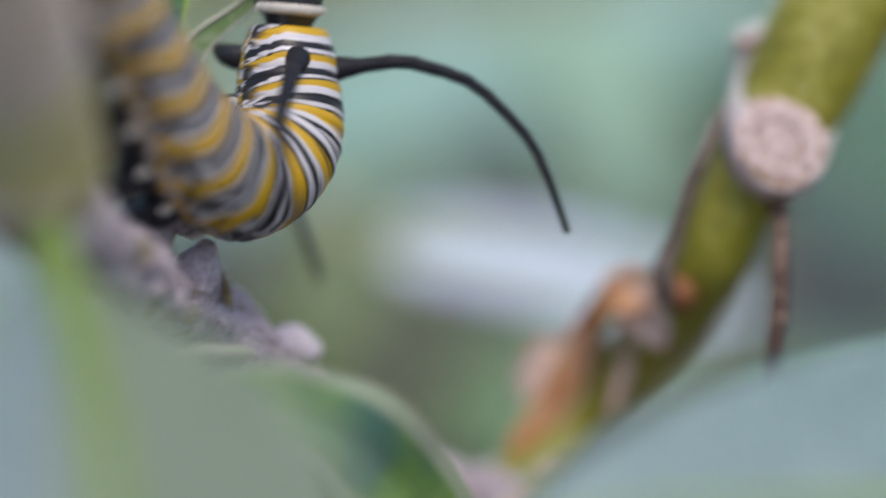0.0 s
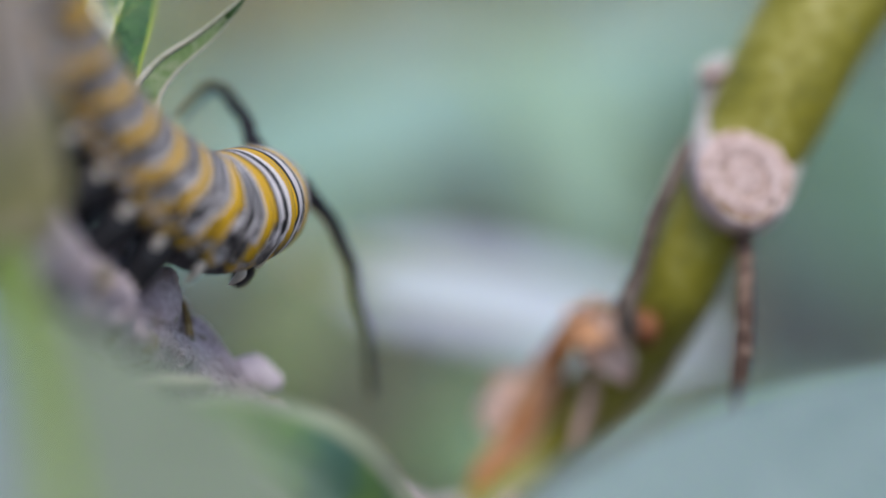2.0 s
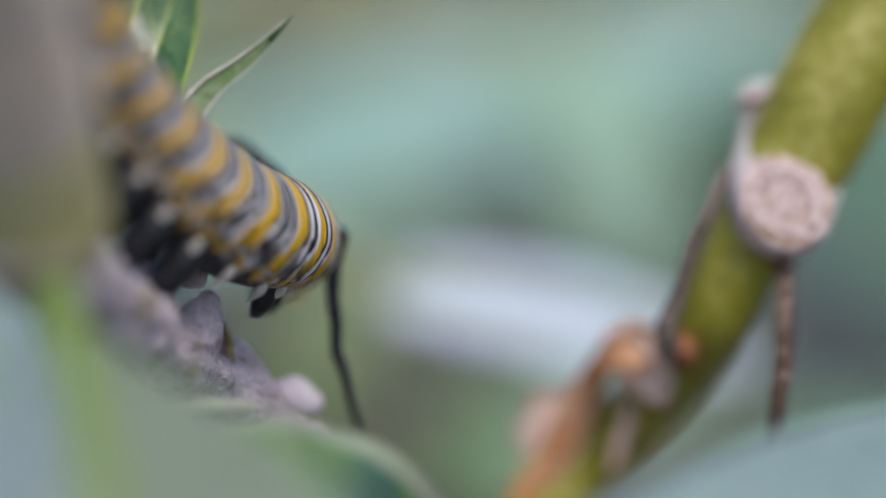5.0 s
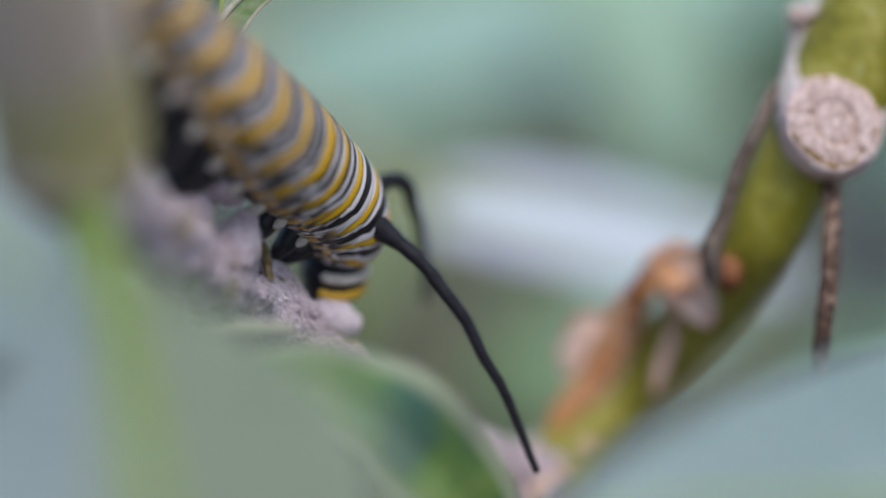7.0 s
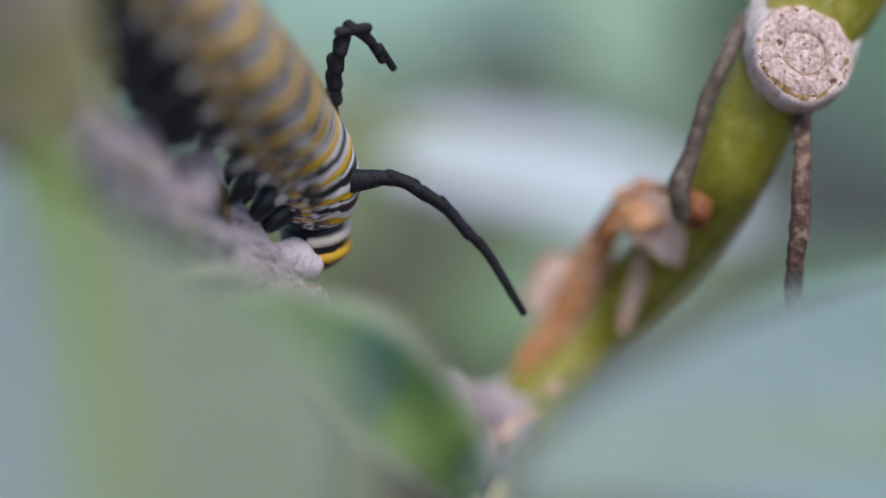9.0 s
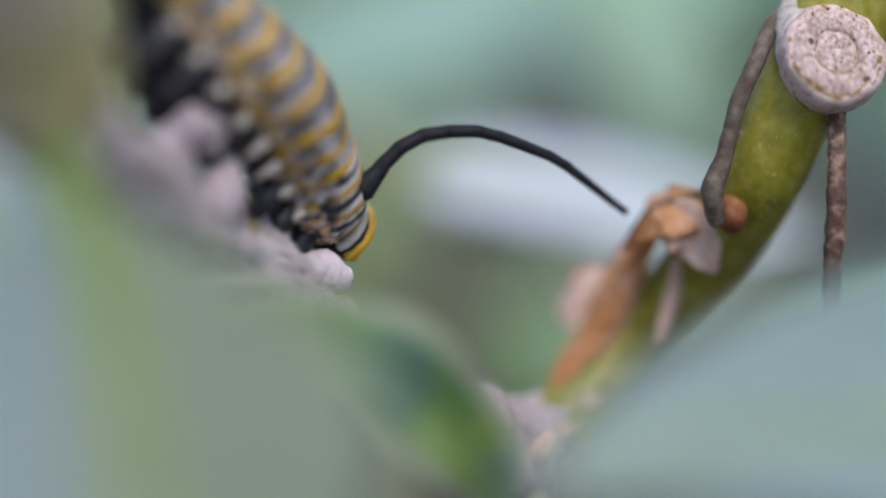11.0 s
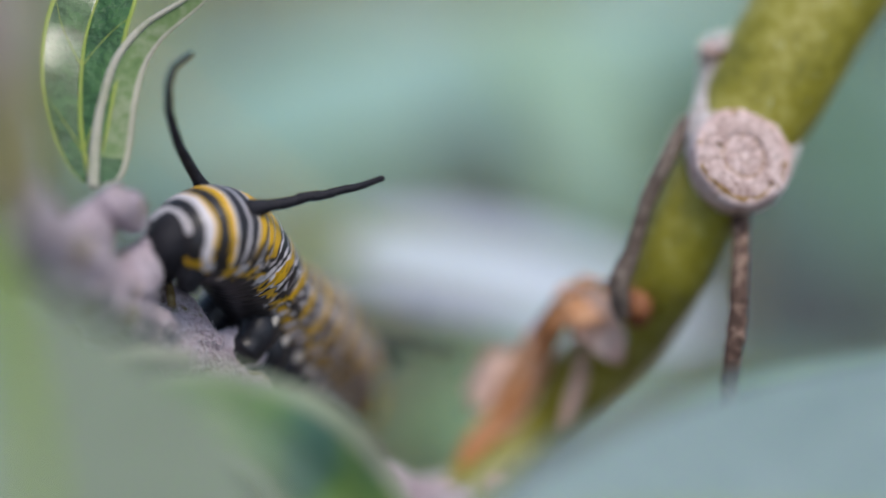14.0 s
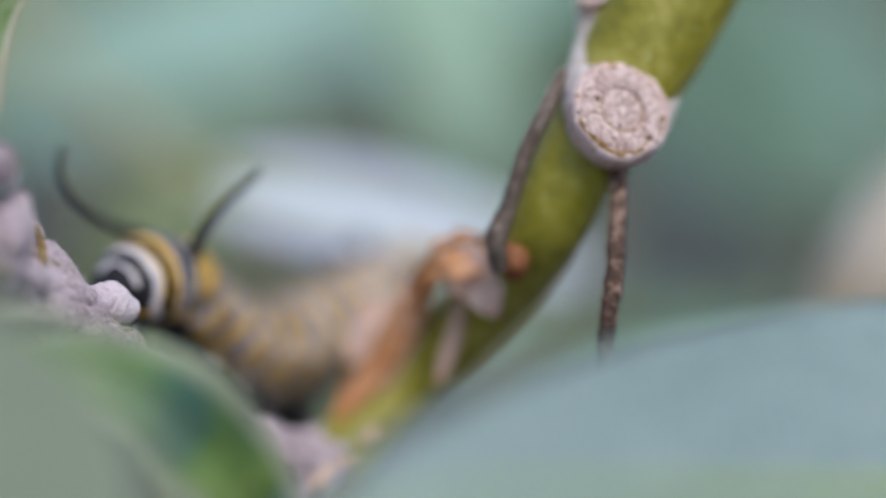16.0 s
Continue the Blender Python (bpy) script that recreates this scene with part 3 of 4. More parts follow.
def left_stem():
    low = [(*(-6.9, -26.0, 7.0), 3.9), (*(-6.4, -23.5, 4.3), 4.0), (*(-6.1, -21.5, 2.1), 4.0), (*(-5.7, -20.0, -0.0), 3.9), (*(-5.4, -19.3, -1.1), 3.4)]
    part("stem", tube(low, base, 60, 28, rough=0.05, scale=0.35), STEM_OLIVE, plant, "thick brownish olive stem")
    high = [(*(-9.2, -40.0, 19.0), 3.9), (*(-7.9, -32.0, 12.6), 4.0), (*(-7.1, -26.6, 7.7), 4.2), (*(-6.7, -24.7, 5.6), 4.2), (*(-6.5, -23.9, 4.7), 3.7)]
    part("stem", tube(high, base, 60, 28, rough=0.1, scale=0.35), STEM_TAN, plant, "thick tan downy stem")
    collar = [(*(-6.1, -20.8, 0.8), 3.5), (*(-5.9, -20.1, -0.4), 3.9), (*(-5.7, -19.7, -1.2), 3.5), (*(-5.5, -19.2, -2.0), 2.6)]
    part("stem_collar", tube(collar, base, 24, 28, rough=0.08, scale=0.5, seed=12), STEM_PALE, plant, "pale buff swollen rim at the stem's node")
    line = [(*(-5.0, -18.0, -1.9), 2.6), (*(-3.2, -13.5, -3.5), 2.3), (*(-1.0, -9.0, -5.4), 2.0), (*(1.6, -4.0, -7.7), 1.7), (*(4.1, 0.0, -9.5), 1.7), (*(7.5, 2.0, -12.3), 1.7),
            (*(11.8, 4.0, -16.3), 1.9), (*(16.7, 7.0, -20.2), 2.2), (*FORK, 2.8)]
    woolly = part("woolly_stem", tube(line, base, 260, 48, rough=0.34, scale=0.6, seed=5), WOOL, plant, "woolly mauve-grey upper stem with bud scales")
    stub = [(*(4.7, 1.5, -8.1), 1.45), (*(5.8, 1.3, -9.2), 1.3), (*(6.8, 1.2, -10.0), 1.0), (*(7.6, 1.2, -10.3), 0.7)]
    part("side_twig", tube(stub, base, 50, 40, rough=0.07, scale=0.7, seed=2), WOOL, woolly, "short woolly side twig")
    stub = [(*(7.8, 2.0, -10.3), 0.75), (*(8.6, 3.0, -10.5), 1.05), (*(9.4, 3.4, -10.9), 1.1), (*(10.1, 3.6, -11.2), 0.8)]
    part("side_bud", tube(stub, base, 40, 36, rough=0.2, scale=0.9, seed=3), BUD_WOOL, woolly, "rounded pale pink side bud")
    knob = [(*(1.4, -6.0, -2.0), 1.0), (*(2.3, -4.5, -2.5), 1.15), (*(2.8, -3.6, -3.2), 0.8)]
    part("side_bud", tube(knob, base, 40, 30, rough=0.3, scale=1.3, seed=6), WOOL, woolly, "rounded mauve side bud")
    knob = [(*(-5.3, -20.0, -2.8), 1.5), (*(-4.0, -18.5, -3.1), 1.8), (*(-2.7, -17.0, -2.5), 1.2)]
    part("side_bud", tube(knob, base, 16, 18, rough=0.2, scale=0.9, seed=9), WOOL, woolly, "rounded mauve side bud")
    # Added strip in place of a leaf's upper rim; it is no bud.
    knob = [(*(1.5, -10.5, -10.0), 0.3), (*(2.9, -10.0, -9.9), 0.42), (*(4.4, -9.2, -10.1), 0.42), (*(5.9, -8.5, -10.3), 0.25)]
    part("side_bud", tube(knob, base, 20, 20, rough=0.25, scale=1.2, seed=4), DOWNY_EDGE, woolly, "narrow pale strip standing in for a leaf rim")
    lobes = [
        ([(*(1.0, 0.6, -11.1), 1.2), (*(2.3, 0.8, -9.1), 2.1), (*(3.6, 1.2, -7.5), 1.8), (*(4.3, 1.4, -6.4), 0.9)], 21),
        ([(*(1.1, -3.2, -9.7), 1.3), (*(2.1, -3.4, -7.7), 2.0), (*(3.1, -3.2, -5.7), 1.6), (*(3.6, -3.0, -4.5), 0.8)], 23),
        ([(*(-0.9, -6.0, -5.7), 1.5), (*(0.1, -6.0, -3.9), 1.7), (*(1.0, -5.0, -2.3), 0.9)], 25)]
    for pts, seed in lobes:
        part("bud_scale", tube(pts, base, 60, 40, rough=0.16, scale=1.1, flat=0.75, seed=seed), WOOL, woolly, "woolly rounded bud scale")
    seams = [[(*(4.6, 0.8, -6.1), 0.14), (*(4.9, 0.2, -7.4), 0.24), (*(5.0, 0.0, -9.0), 0.22), (*(4.6, -0.2, -10.6), 0.14)],
             [(*(2.6, -1.4, -10.8), 0.14), (*(3.7, -1.2, -10.3), 0.3), (*(4.8, -0.6, -10.2), 0.18)],
             [(*(1.8, -4.6, -3.4), 0.14), (*(1.1, -5.4, -4.5), 0.26), (*(0.7, -5.6, -5.7), 0.14)]]
    for k, pts in enumerate(seams):
        part("scale_edge", tube(pts, base, 26, 10, rough=0.35, scale=1.6, seed=31 + k), SEAM, woolly, "brownish olive ragged scale edge")
    threads(woolly, [woolly] + [ob for ob in woolly.children if ob.name.split(".")[0] in ("side_twig", "bud_scale")], 9000, 11)


def stalk():
    foot = foot_of(FORK)
    line = [(*FORK, 3.2), (*(Vector(FORK).lerp(foot, 0.3) + Vector((2, 3, 0))), 3.6), (*(Vector(FORK).lerp(foot, 0.7) + Vector((-2, 0, 0))), 4.0), (*foot, 4.6)]
    part("stem", tube(line, base, 50, 20, rough=0.06, scale=0.2), BARK, plant, "brown woody stalk rising from the soil")
    rng = random.Random(5)
    for x, y, d, r in ((790, 830, 6, 1.1), (830, 815, 8, 1.2), (860, 850, 6, 1.3), (745, 850, 5, 0.9), (900, 835, 8, 1.0), (820, 870, 4, 1.1), (880, 800, 9, 1.1), (700, 862, 4, 1.0), (930, 800, 7, 1.0), (665, 850, 3, 0.8)):
        q = Vector(FORK) + Vector(((x - 840) / 31, d - 8, (905 - y) / 31 - 0.6))
        e = q + Vector((rng.uniform(-0.8, 0.5), rng.uniform(-0.6, 0.2), rng.uniform(0.3, 1.0)))
        part("side_bud", tube([(*q, r), (*q.lerp(e, 0.6), r * 1.05), (*e, r * 0.55)], base, 14, 14, rough=0.35, scale=0.9, seed=x), rng.choice([BUD_WOOL, DRY_PALE, DRY_PALE]), plant, "small woolly bud at the fork")


def plant_leaves():
    leaf(plant, "leaf", [(18.0, -7.0, -23.7), (16.2, -9.0, -20.5), (13.8, -11.0, -17.7), (11.0, -13.0, -14.9), (8.1, -15.0, -13.0), (5.5, -16.0, -11.6), (2.5, -17.0, -10.8)], (-0.3, -0.8, 0.5), 3.4, LEAF_MID, "curled soft green leaf with a pale downy rim", rim=LEAF_EDGE,
         fold=14, wave=0.12, thick=0.4, rib=LEAF_MID, rib_r=0.2, blunt=0.8, point=1.0, fine=(40, 24), rim_cells=4)
    leaf(plant, "leaf", [(0.3, -1.4, -1.1), (-0.2, -0.9, 0.9), (-0.4, 0.1, 4.2), (-0.1, 1.3, 7.7), (0.8, 2.4, 10.6), (2.9, 6.0, 17.3)], (-0.1, -0.95, 0.25), 2.5, LEAF_GREEN, "upright crumpled glossy green leaf with yellow edges", rim=LEAF_RIM,
         fold=12, wave=0.35, thick=0.3, rib=LEAF_RIM, rib_r=0.16, veins=4, point=0.85, blunt=0.92, rim_cells=2, fine=(50, 40))
    leaf(plant, "leaf", [(0.4, -1.8, -1.1), (0.6, -1.0, 2.2), (1.5, -0.3, 5.9), (3.2, 0.2, 8.2), (6.0, 0.2, 10.1), (8.8, 0.0, 12.4)], (-0.25, -0.95, 0.15), 2.1, LEAF_GREEN, "narrow folded young leaf with a pale downy edge", rim=DOWNY_EDGE,
         fold=-50, fold_side=-0.6, wave=0.15, thick=0.22, rib=DOWNY_EDGE, rib_r=0.34, point=0.95, blunt=0.42, rim_cells=2, fine=(40, 24), inner=LEAF_DOWNY, inner_to=0.85)
    # inner colours the left half bluish, as if it mirrored the sky.
    leaf(plant, "leaf", [(-4.7, -23.0, -3.6), (-3.9, -26.5, -6.2), (-2.7, -31.0, -10.3), (-1.7, -36.0, -15.0), (-0.7, -42.0, -21.0), (0.1, -46.0, -27.2)], (0.0, -0.72, 0.7), 10.9, LEAF_SOFT, "broad waxy grey-green leaf, one half tinted with sky reflection",
         fold=18, wave=0.05, thick=0.5, rib=RIB_DULL, rib_r=1.15, blunt=1.45, point=1.2, fine=(40, 16), inner=LEAF_SKY_TINT, inner_to=1.2)
    for start, mid, end, r in (((0.1, -46.0, -27.2), Vector((3.6, -36.0, -35.2)), Vector(FORK).lerp(foot_of(FORK), 0.3) + Vector((2, 3, 0)), 1.2),
                               ((18.0, -7.0, -23.7), Vector((20.1, 2.0, -26.2)), Vector(FORK) + Vector((0, 0, -3)), 0.7)):
        part("petiole", tube([(*start, r * 0.8), (*mid, r), (*end, r * 1.1)], base, 24, 10), STEM_OLIVE, plant, "short olive leaf stalk")


right_stem()
dead_bits()
left_stem()
stalk()
plant_leaves()


# ---- neighbouring plants ----
def neighbour(name, foot, stem_line, label, mat, group=""):
    ob = thing(name, foot_of(foot), label, "plant", group)
    here = place_in(ob)
    low, r = Vector(stem_line[-1][:3]), stem_line[-1][3]
    stem_line = stem_line + [(*low.lerp(here, f), r * (1 + 0.2 * f)) for f in (0.06, 0.2, 0.5, 1.0)]
    part("stem", tube(stem_line, here, 60, 18, rough=0.05, scale=0.2), mat, ob, "upright stem")
    return ob


near = neighbour("milkweed_plant", (59.9, 30.0, -28.0), [(*(59.7, 30.0, -22.2), 2.2), (*(59.8, 30.0, -23.9), 2.3), (*(59.9, 30.0, -28.0), 2.4)],
                 "milkweed with a pale brown stem and a broad grey-green leaf", STEM_PALE)
part("stem", tube([(*(79.4, 34.0, 5.0), 3.0), (*(74.2, 32.0, -1.6), 3.6), (*(69.8, 31.0, -6.9), 4.3), (*(66.6, 30.0, -11.0), 4.5), (*(63.2, 30.0, -16.0), 3.4), (*(59.7, 30.0, -23.0), 2.3)], place_in(near), 50, 18, rough=0.1, scale=0.3), STEM_PALE, near, "pale brown leaning stem")
leaf(near, "leaf", [(85.5, -14.0, -19.6), (58.6, -22.0, -18.5), (38.3, -29.0, -17.4), (23.2, -34.0, -16.8), (14.2, -36.0, -18.6)], (0.05, -0.62, 0.78), 13.0, LEAF_WAXY, "broad waxy grey-green leaf",
     fold=8, wave=0.06, thick=0.6, rib=LEAF_RIM, rib_r=0.9, fine=(34, 16))

part("petiole", tube([(*(85.5, -14.0, -19.6), 0.9), (*(90.7, 6.0, -37.1), 1.2), (*(Vector((59.9, 30.0, -28.0)).lerp(place_in(near), 0.12)), 1.4)], place_in(near), 30, 10), STEM_PALE, near, "long pale leaf stalk")


def backdrop_plants():
    rng = random.Random(21)
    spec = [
        # this leaf's pale tone is painted sky glare
        ([(19.3, 56.0, -5.8), (26.6, 55.0, -6.8), (35.6, 55.0, -8.5), (51.0, 56.0, -12.6)], (0.05, -0.6, 0.8), 5.8, LEAF_SKY_GLARE, "leaf coloured pale for its sky reflection"),
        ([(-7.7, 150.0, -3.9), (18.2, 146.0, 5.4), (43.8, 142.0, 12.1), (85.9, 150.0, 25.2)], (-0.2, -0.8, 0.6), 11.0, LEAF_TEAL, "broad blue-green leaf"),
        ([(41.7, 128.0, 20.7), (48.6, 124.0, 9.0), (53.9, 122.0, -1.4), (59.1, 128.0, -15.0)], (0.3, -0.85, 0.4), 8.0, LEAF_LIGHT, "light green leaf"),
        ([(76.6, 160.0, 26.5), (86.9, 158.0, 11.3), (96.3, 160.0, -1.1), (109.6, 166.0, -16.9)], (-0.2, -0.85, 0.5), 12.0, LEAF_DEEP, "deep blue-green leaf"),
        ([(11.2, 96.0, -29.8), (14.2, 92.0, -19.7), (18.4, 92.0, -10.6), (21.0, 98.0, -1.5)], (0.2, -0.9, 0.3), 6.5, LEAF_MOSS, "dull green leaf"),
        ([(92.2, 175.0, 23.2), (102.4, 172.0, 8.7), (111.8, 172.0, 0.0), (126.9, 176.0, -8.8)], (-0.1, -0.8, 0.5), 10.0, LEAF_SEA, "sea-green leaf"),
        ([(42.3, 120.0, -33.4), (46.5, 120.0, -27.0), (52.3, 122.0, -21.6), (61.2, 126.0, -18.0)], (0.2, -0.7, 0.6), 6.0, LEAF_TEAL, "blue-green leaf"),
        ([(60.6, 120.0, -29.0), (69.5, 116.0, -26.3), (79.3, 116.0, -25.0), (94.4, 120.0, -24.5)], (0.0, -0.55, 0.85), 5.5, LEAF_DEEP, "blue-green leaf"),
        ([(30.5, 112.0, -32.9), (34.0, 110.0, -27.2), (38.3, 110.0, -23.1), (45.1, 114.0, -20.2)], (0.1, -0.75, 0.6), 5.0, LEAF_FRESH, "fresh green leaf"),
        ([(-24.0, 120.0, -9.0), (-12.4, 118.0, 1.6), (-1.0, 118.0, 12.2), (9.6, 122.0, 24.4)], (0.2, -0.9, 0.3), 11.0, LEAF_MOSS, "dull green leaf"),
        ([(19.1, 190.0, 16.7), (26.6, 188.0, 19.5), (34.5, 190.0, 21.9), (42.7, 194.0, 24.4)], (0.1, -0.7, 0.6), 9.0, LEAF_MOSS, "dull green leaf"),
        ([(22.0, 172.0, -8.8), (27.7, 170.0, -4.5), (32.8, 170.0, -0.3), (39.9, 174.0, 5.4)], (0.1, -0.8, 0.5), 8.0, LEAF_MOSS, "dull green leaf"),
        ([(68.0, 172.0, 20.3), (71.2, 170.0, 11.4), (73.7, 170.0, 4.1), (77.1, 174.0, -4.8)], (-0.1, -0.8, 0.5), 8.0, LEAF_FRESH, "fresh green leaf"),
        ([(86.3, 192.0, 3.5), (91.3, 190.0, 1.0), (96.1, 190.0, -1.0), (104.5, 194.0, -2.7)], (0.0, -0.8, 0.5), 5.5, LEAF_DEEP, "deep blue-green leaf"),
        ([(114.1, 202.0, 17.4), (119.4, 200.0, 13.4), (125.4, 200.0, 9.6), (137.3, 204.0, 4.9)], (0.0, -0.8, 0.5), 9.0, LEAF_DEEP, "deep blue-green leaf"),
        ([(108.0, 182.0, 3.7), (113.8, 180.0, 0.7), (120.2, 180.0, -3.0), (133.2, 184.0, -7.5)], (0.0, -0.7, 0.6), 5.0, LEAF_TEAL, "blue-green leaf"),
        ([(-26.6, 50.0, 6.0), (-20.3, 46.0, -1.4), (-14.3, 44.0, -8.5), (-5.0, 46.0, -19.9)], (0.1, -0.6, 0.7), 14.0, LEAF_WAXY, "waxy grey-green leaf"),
    ]
    for k in range(3):
        foot = Vector(((k - 1) * 60 + 25, 190 + 12 * k, 0))
        top = foot + Vector((rng.uniform(-10, 10), 6, 60))
        ob = neighbour("milkweed_plant", foot, [(*top, 1.8), (*(foot + Vector((2, 0, 20))), 2.2), (*foot, 2.4)], "leafy milkweed behind the stems, far out of focus", STEM_OLIVE, "milkweeds behind")
        mine = spec[k::3]
        for line, normal, half, mat, label in mine:
            flat = mat is LEAF_SKY_GLARE
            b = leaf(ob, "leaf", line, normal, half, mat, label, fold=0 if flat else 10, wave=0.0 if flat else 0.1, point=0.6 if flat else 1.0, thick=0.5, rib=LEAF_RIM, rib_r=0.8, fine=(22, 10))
            start = Vector(line[0])
            root = foot.lerp(top, rng.uniform(0.3, 0.9))
            part("petiole", tube([(*start, 0.7), (*start.lerp(root, 0.5), 0.8), (*root, 0.9)], place_in(ob), 16, 8), STEM_OLIVE, b)
    for k in range(9):
        foot = Vector((-150 + 44 * k + rng.uniform(-12, 12), 270 + rng.uniform(0, 140), 0))
        top = foot + Vector((rng.uniform(-20, 20), rng.uniform(-10, 10), rng.uniform(70, 130)))
        ob = neighbour("milkweed_plant", foot, [(*top, 2.0), (*foot, 2.6)], "leafy milkweed behind the stems, far out of focus", STEM_OLIVE, "milkweeds behind")
        for j in range(9):
            f = (j + 0.5) / 9
            root = foot.lerp(top, f * 1.3 - 0.3)
            a = j * 2.4 + rng.uniform(-0.4, 0.4)
            d = Vector((math.cos(a), math.sin(a), rng.uniform(0.0, 0.5))).normalized()
            n = Vector((0, -0.35, 1)) - d * 0.3
            size = rng.uniform(34, 56)
            line = [root + d * size * f2 + Vector((0, 0, -size * 0.22 * f2 * f2)) for f2 in (0.06, 0.4, 0.7, 1.0)]
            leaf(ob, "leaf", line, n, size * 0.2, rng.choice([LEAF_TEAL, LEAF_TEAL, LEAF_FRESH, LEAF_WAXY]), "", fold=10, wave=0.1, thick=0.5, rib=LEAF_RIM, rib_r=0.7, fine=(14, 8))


backdrop_plants()

# ---- the caterpillar ----
LENGTH, SEGMENTS, SLICES = 34.5, 13, 4
PIECES = SEGMENTS * SLICES
FRONT, REAR = 11.6, 0.95
cat = thing("caterpillar", (0, 0, 0), "yellow, black and white striped caterpillar with long black feelers", "caterpillar")


def girth(s):
    """The body's radius at s segments from the rear."""
    knots = [(0, 2.1), (0.5, 2.65), (1.2, 3.05), (2.2, 3.05), (4, 3.0), (5.5, 3.15), (7, 3.55), (8.8, 3.7), (9.8, 3.55), (10.6, 3.35), (11.6, 3.2), (12.5, 2.9), (13, 2.4)]
    for (a, ra), (b, rb) in zip(knots, knots[1:]):
        if s <= b:
            return ra + (rb - ra) * (s - a) / (b - a)
    return knots[-1][1]


def count_bands(s):
    """How many rounds of the colour bands lie behind s segments: broad at the rear, narrow behind the head."""
    return s / 2.13 if s < 2.15 else 1.7 + (s - 2) if s < 9.5 else 9.2 + (s - 9.5) * 1.4


def body_ring(k):
    """One slice of the body, along z, with its back towards x; its ends tuck under the next slices."""
    step = LENGTH / PIECES
    s0, s1 = k / SLICES, (k + 1) / SLICES
    r = girth((s0 + s1) / 2)
    crease = 0.035 if (k + 1) % SLICES else 0.06
    n, m = 44, 9
    bm = bmesh.new()
    uv = bm.loops.layers.uv.new("map")
    rings, info = [], {}
    for i in range(m):
        f = 2 * i / (m - 1) - 1
        z = f * step * 0.95
        rr = r * (1 + 0.012 - crease * abs(f) ** 2.2 * 1.6) + (girth(min(13, max(0, (s0 + s1) / 2 + f * 0.12))) - r)
        ring = []
        for j in range(n):
            a = math.tau * j / n
            x, y = math.cos(a), math.sin(a)
            flat = 0.9 if x < -0.3 else 1.0
            lump = 1 + 0.015 * noise.noise(Vector((x * 2, y * 2, k * 0.7)))
            v = bm.verts.new((x * rr * flat * lump * MM, y * rr * lump * 1.02 * MM, z * MM))
            info[v] = (s0 + (f * 0.95 * 2 + 1) * 0.5 / SLICES * 1.0, abs(math.atan2(y, x)) / math.pi, j)
            ring.append(v)
        rings.append(ring)
    for a, b in zip(rings, rings[1:]):
        for j in range(n):
            f = bm.faces.new((a[j], a[(j + 1) % n], b[(j + 1) % n], b[j]))
            for loop in f.loops:
                s, h, _ = info[loop.vert]
                loop[uv].uv = (count_bands(s), h)
    for cap in (bm.faces.new(reversed(rings[0])), bm.faces.new(rings[-1])):
        for loop in cap.loops:
            loop[uv].uv = (count_bands(info[loop.vert][0]), info[loop.vert][1])
    return part("body_ring", bm, SKIN_REAR if s0 < 2.0 else SKIN_ENDS if s0 > 10.9 else SKIN_FOLD if s0 > 9.4 else SKIN, cat)


def blob(points, mat, name, parent, label="", rough=0.05):
    """A tapered piece along points (x, y, z, radius) in its parent's own space."""
    return part(name, tube(points, (0, 0, 0), 14, 14, rough=rough, scale=1.5), mat, parent, label)


RINGS = [body_ring(k) for k in range(PIECES)]
for seg in (10, 11, 12):
    ring = RINGS[seg * SLICES + 1]
    r = girth(seg + 0.4)
    for side in (-1, 1):
        blob([(-r * 0.66, side * r * 0.48, 0, 0.8), (-r * 0.98, side * r * 0.64, 0.15, 0.72), (-r * 1.2, side * r * 0.66, 0.45, 0.5), (-r * 1.37, side * r * 0.58, 0.9, 0.13)], HORN, "leg", ring, "short pointed black leg")
for seg in (4, 5, 6, 7):
    ring = RINGS[seg * SLICES + 2]
    r = girth(seg + 0.6)
    for side in (-1, 1):
        blob([(-r * 0.60, side * r * 0.42, 0, 1.30), (-r * 0.90, side * r * 0.52, 0, 1.25), (-r * 1.18, side * r * 0.52, 0, 1.05), (-r * 1.36, side * r * 0.46, 0, 1.1), (-r * 1.46, side * r * 0.42, 0, 0.8)], HORN, "proleg", ring, "stubby black proleg")
for seg in range(4, 12):
    ring = RINGS[seg * SLICES + 1]
    r = girth(seg + 0.4)
    for side in (-1, 1):
        blob([(-r * 0.50, side * r * 0.80, 0, 0.16), (-r * 0.64, side * r * 0.79, 0.1, 0.30), (-r * 0.82, side * r * 0.72, 0.25, 0.22), (-r * 1.0, side * r * 0.62, 0.4, 0.06)], PALE_SKIN, "side_flap", ring, "cream pointed side flap")
ring = RINGS[0]
blob([(0.9, 0, 0.2, 1.2), (0.4, 0, -0.3, 1.45), (-0.4, 0, -0.6, 1.5), (-1.1, 0, -0.4, 1.2)], FEELER, "anal_plate", ring, "shiny black rear plate")
for side in (-1, 1):
    blob([(-0.9, side * 0.9, 0.4, 1.1), (-1.7, side * 1.1, 0.2, 0.95), (-2.4, side * 1.1, 0.1, 0.7)], FEELER, "proleg", ring, "shiny black rear clasper")
HEAD = blob([(0, 0, -1.0, 1.5), (0, 0, -0.4, 1.95), (-0.2, 0, 0.5, 2.05), (-0.5, 0, 1.2, 1.7), (-0.8, 0, 1.8, 1.0)], HORN, "head", cat, "round black head with yellow arcs", 0.02)
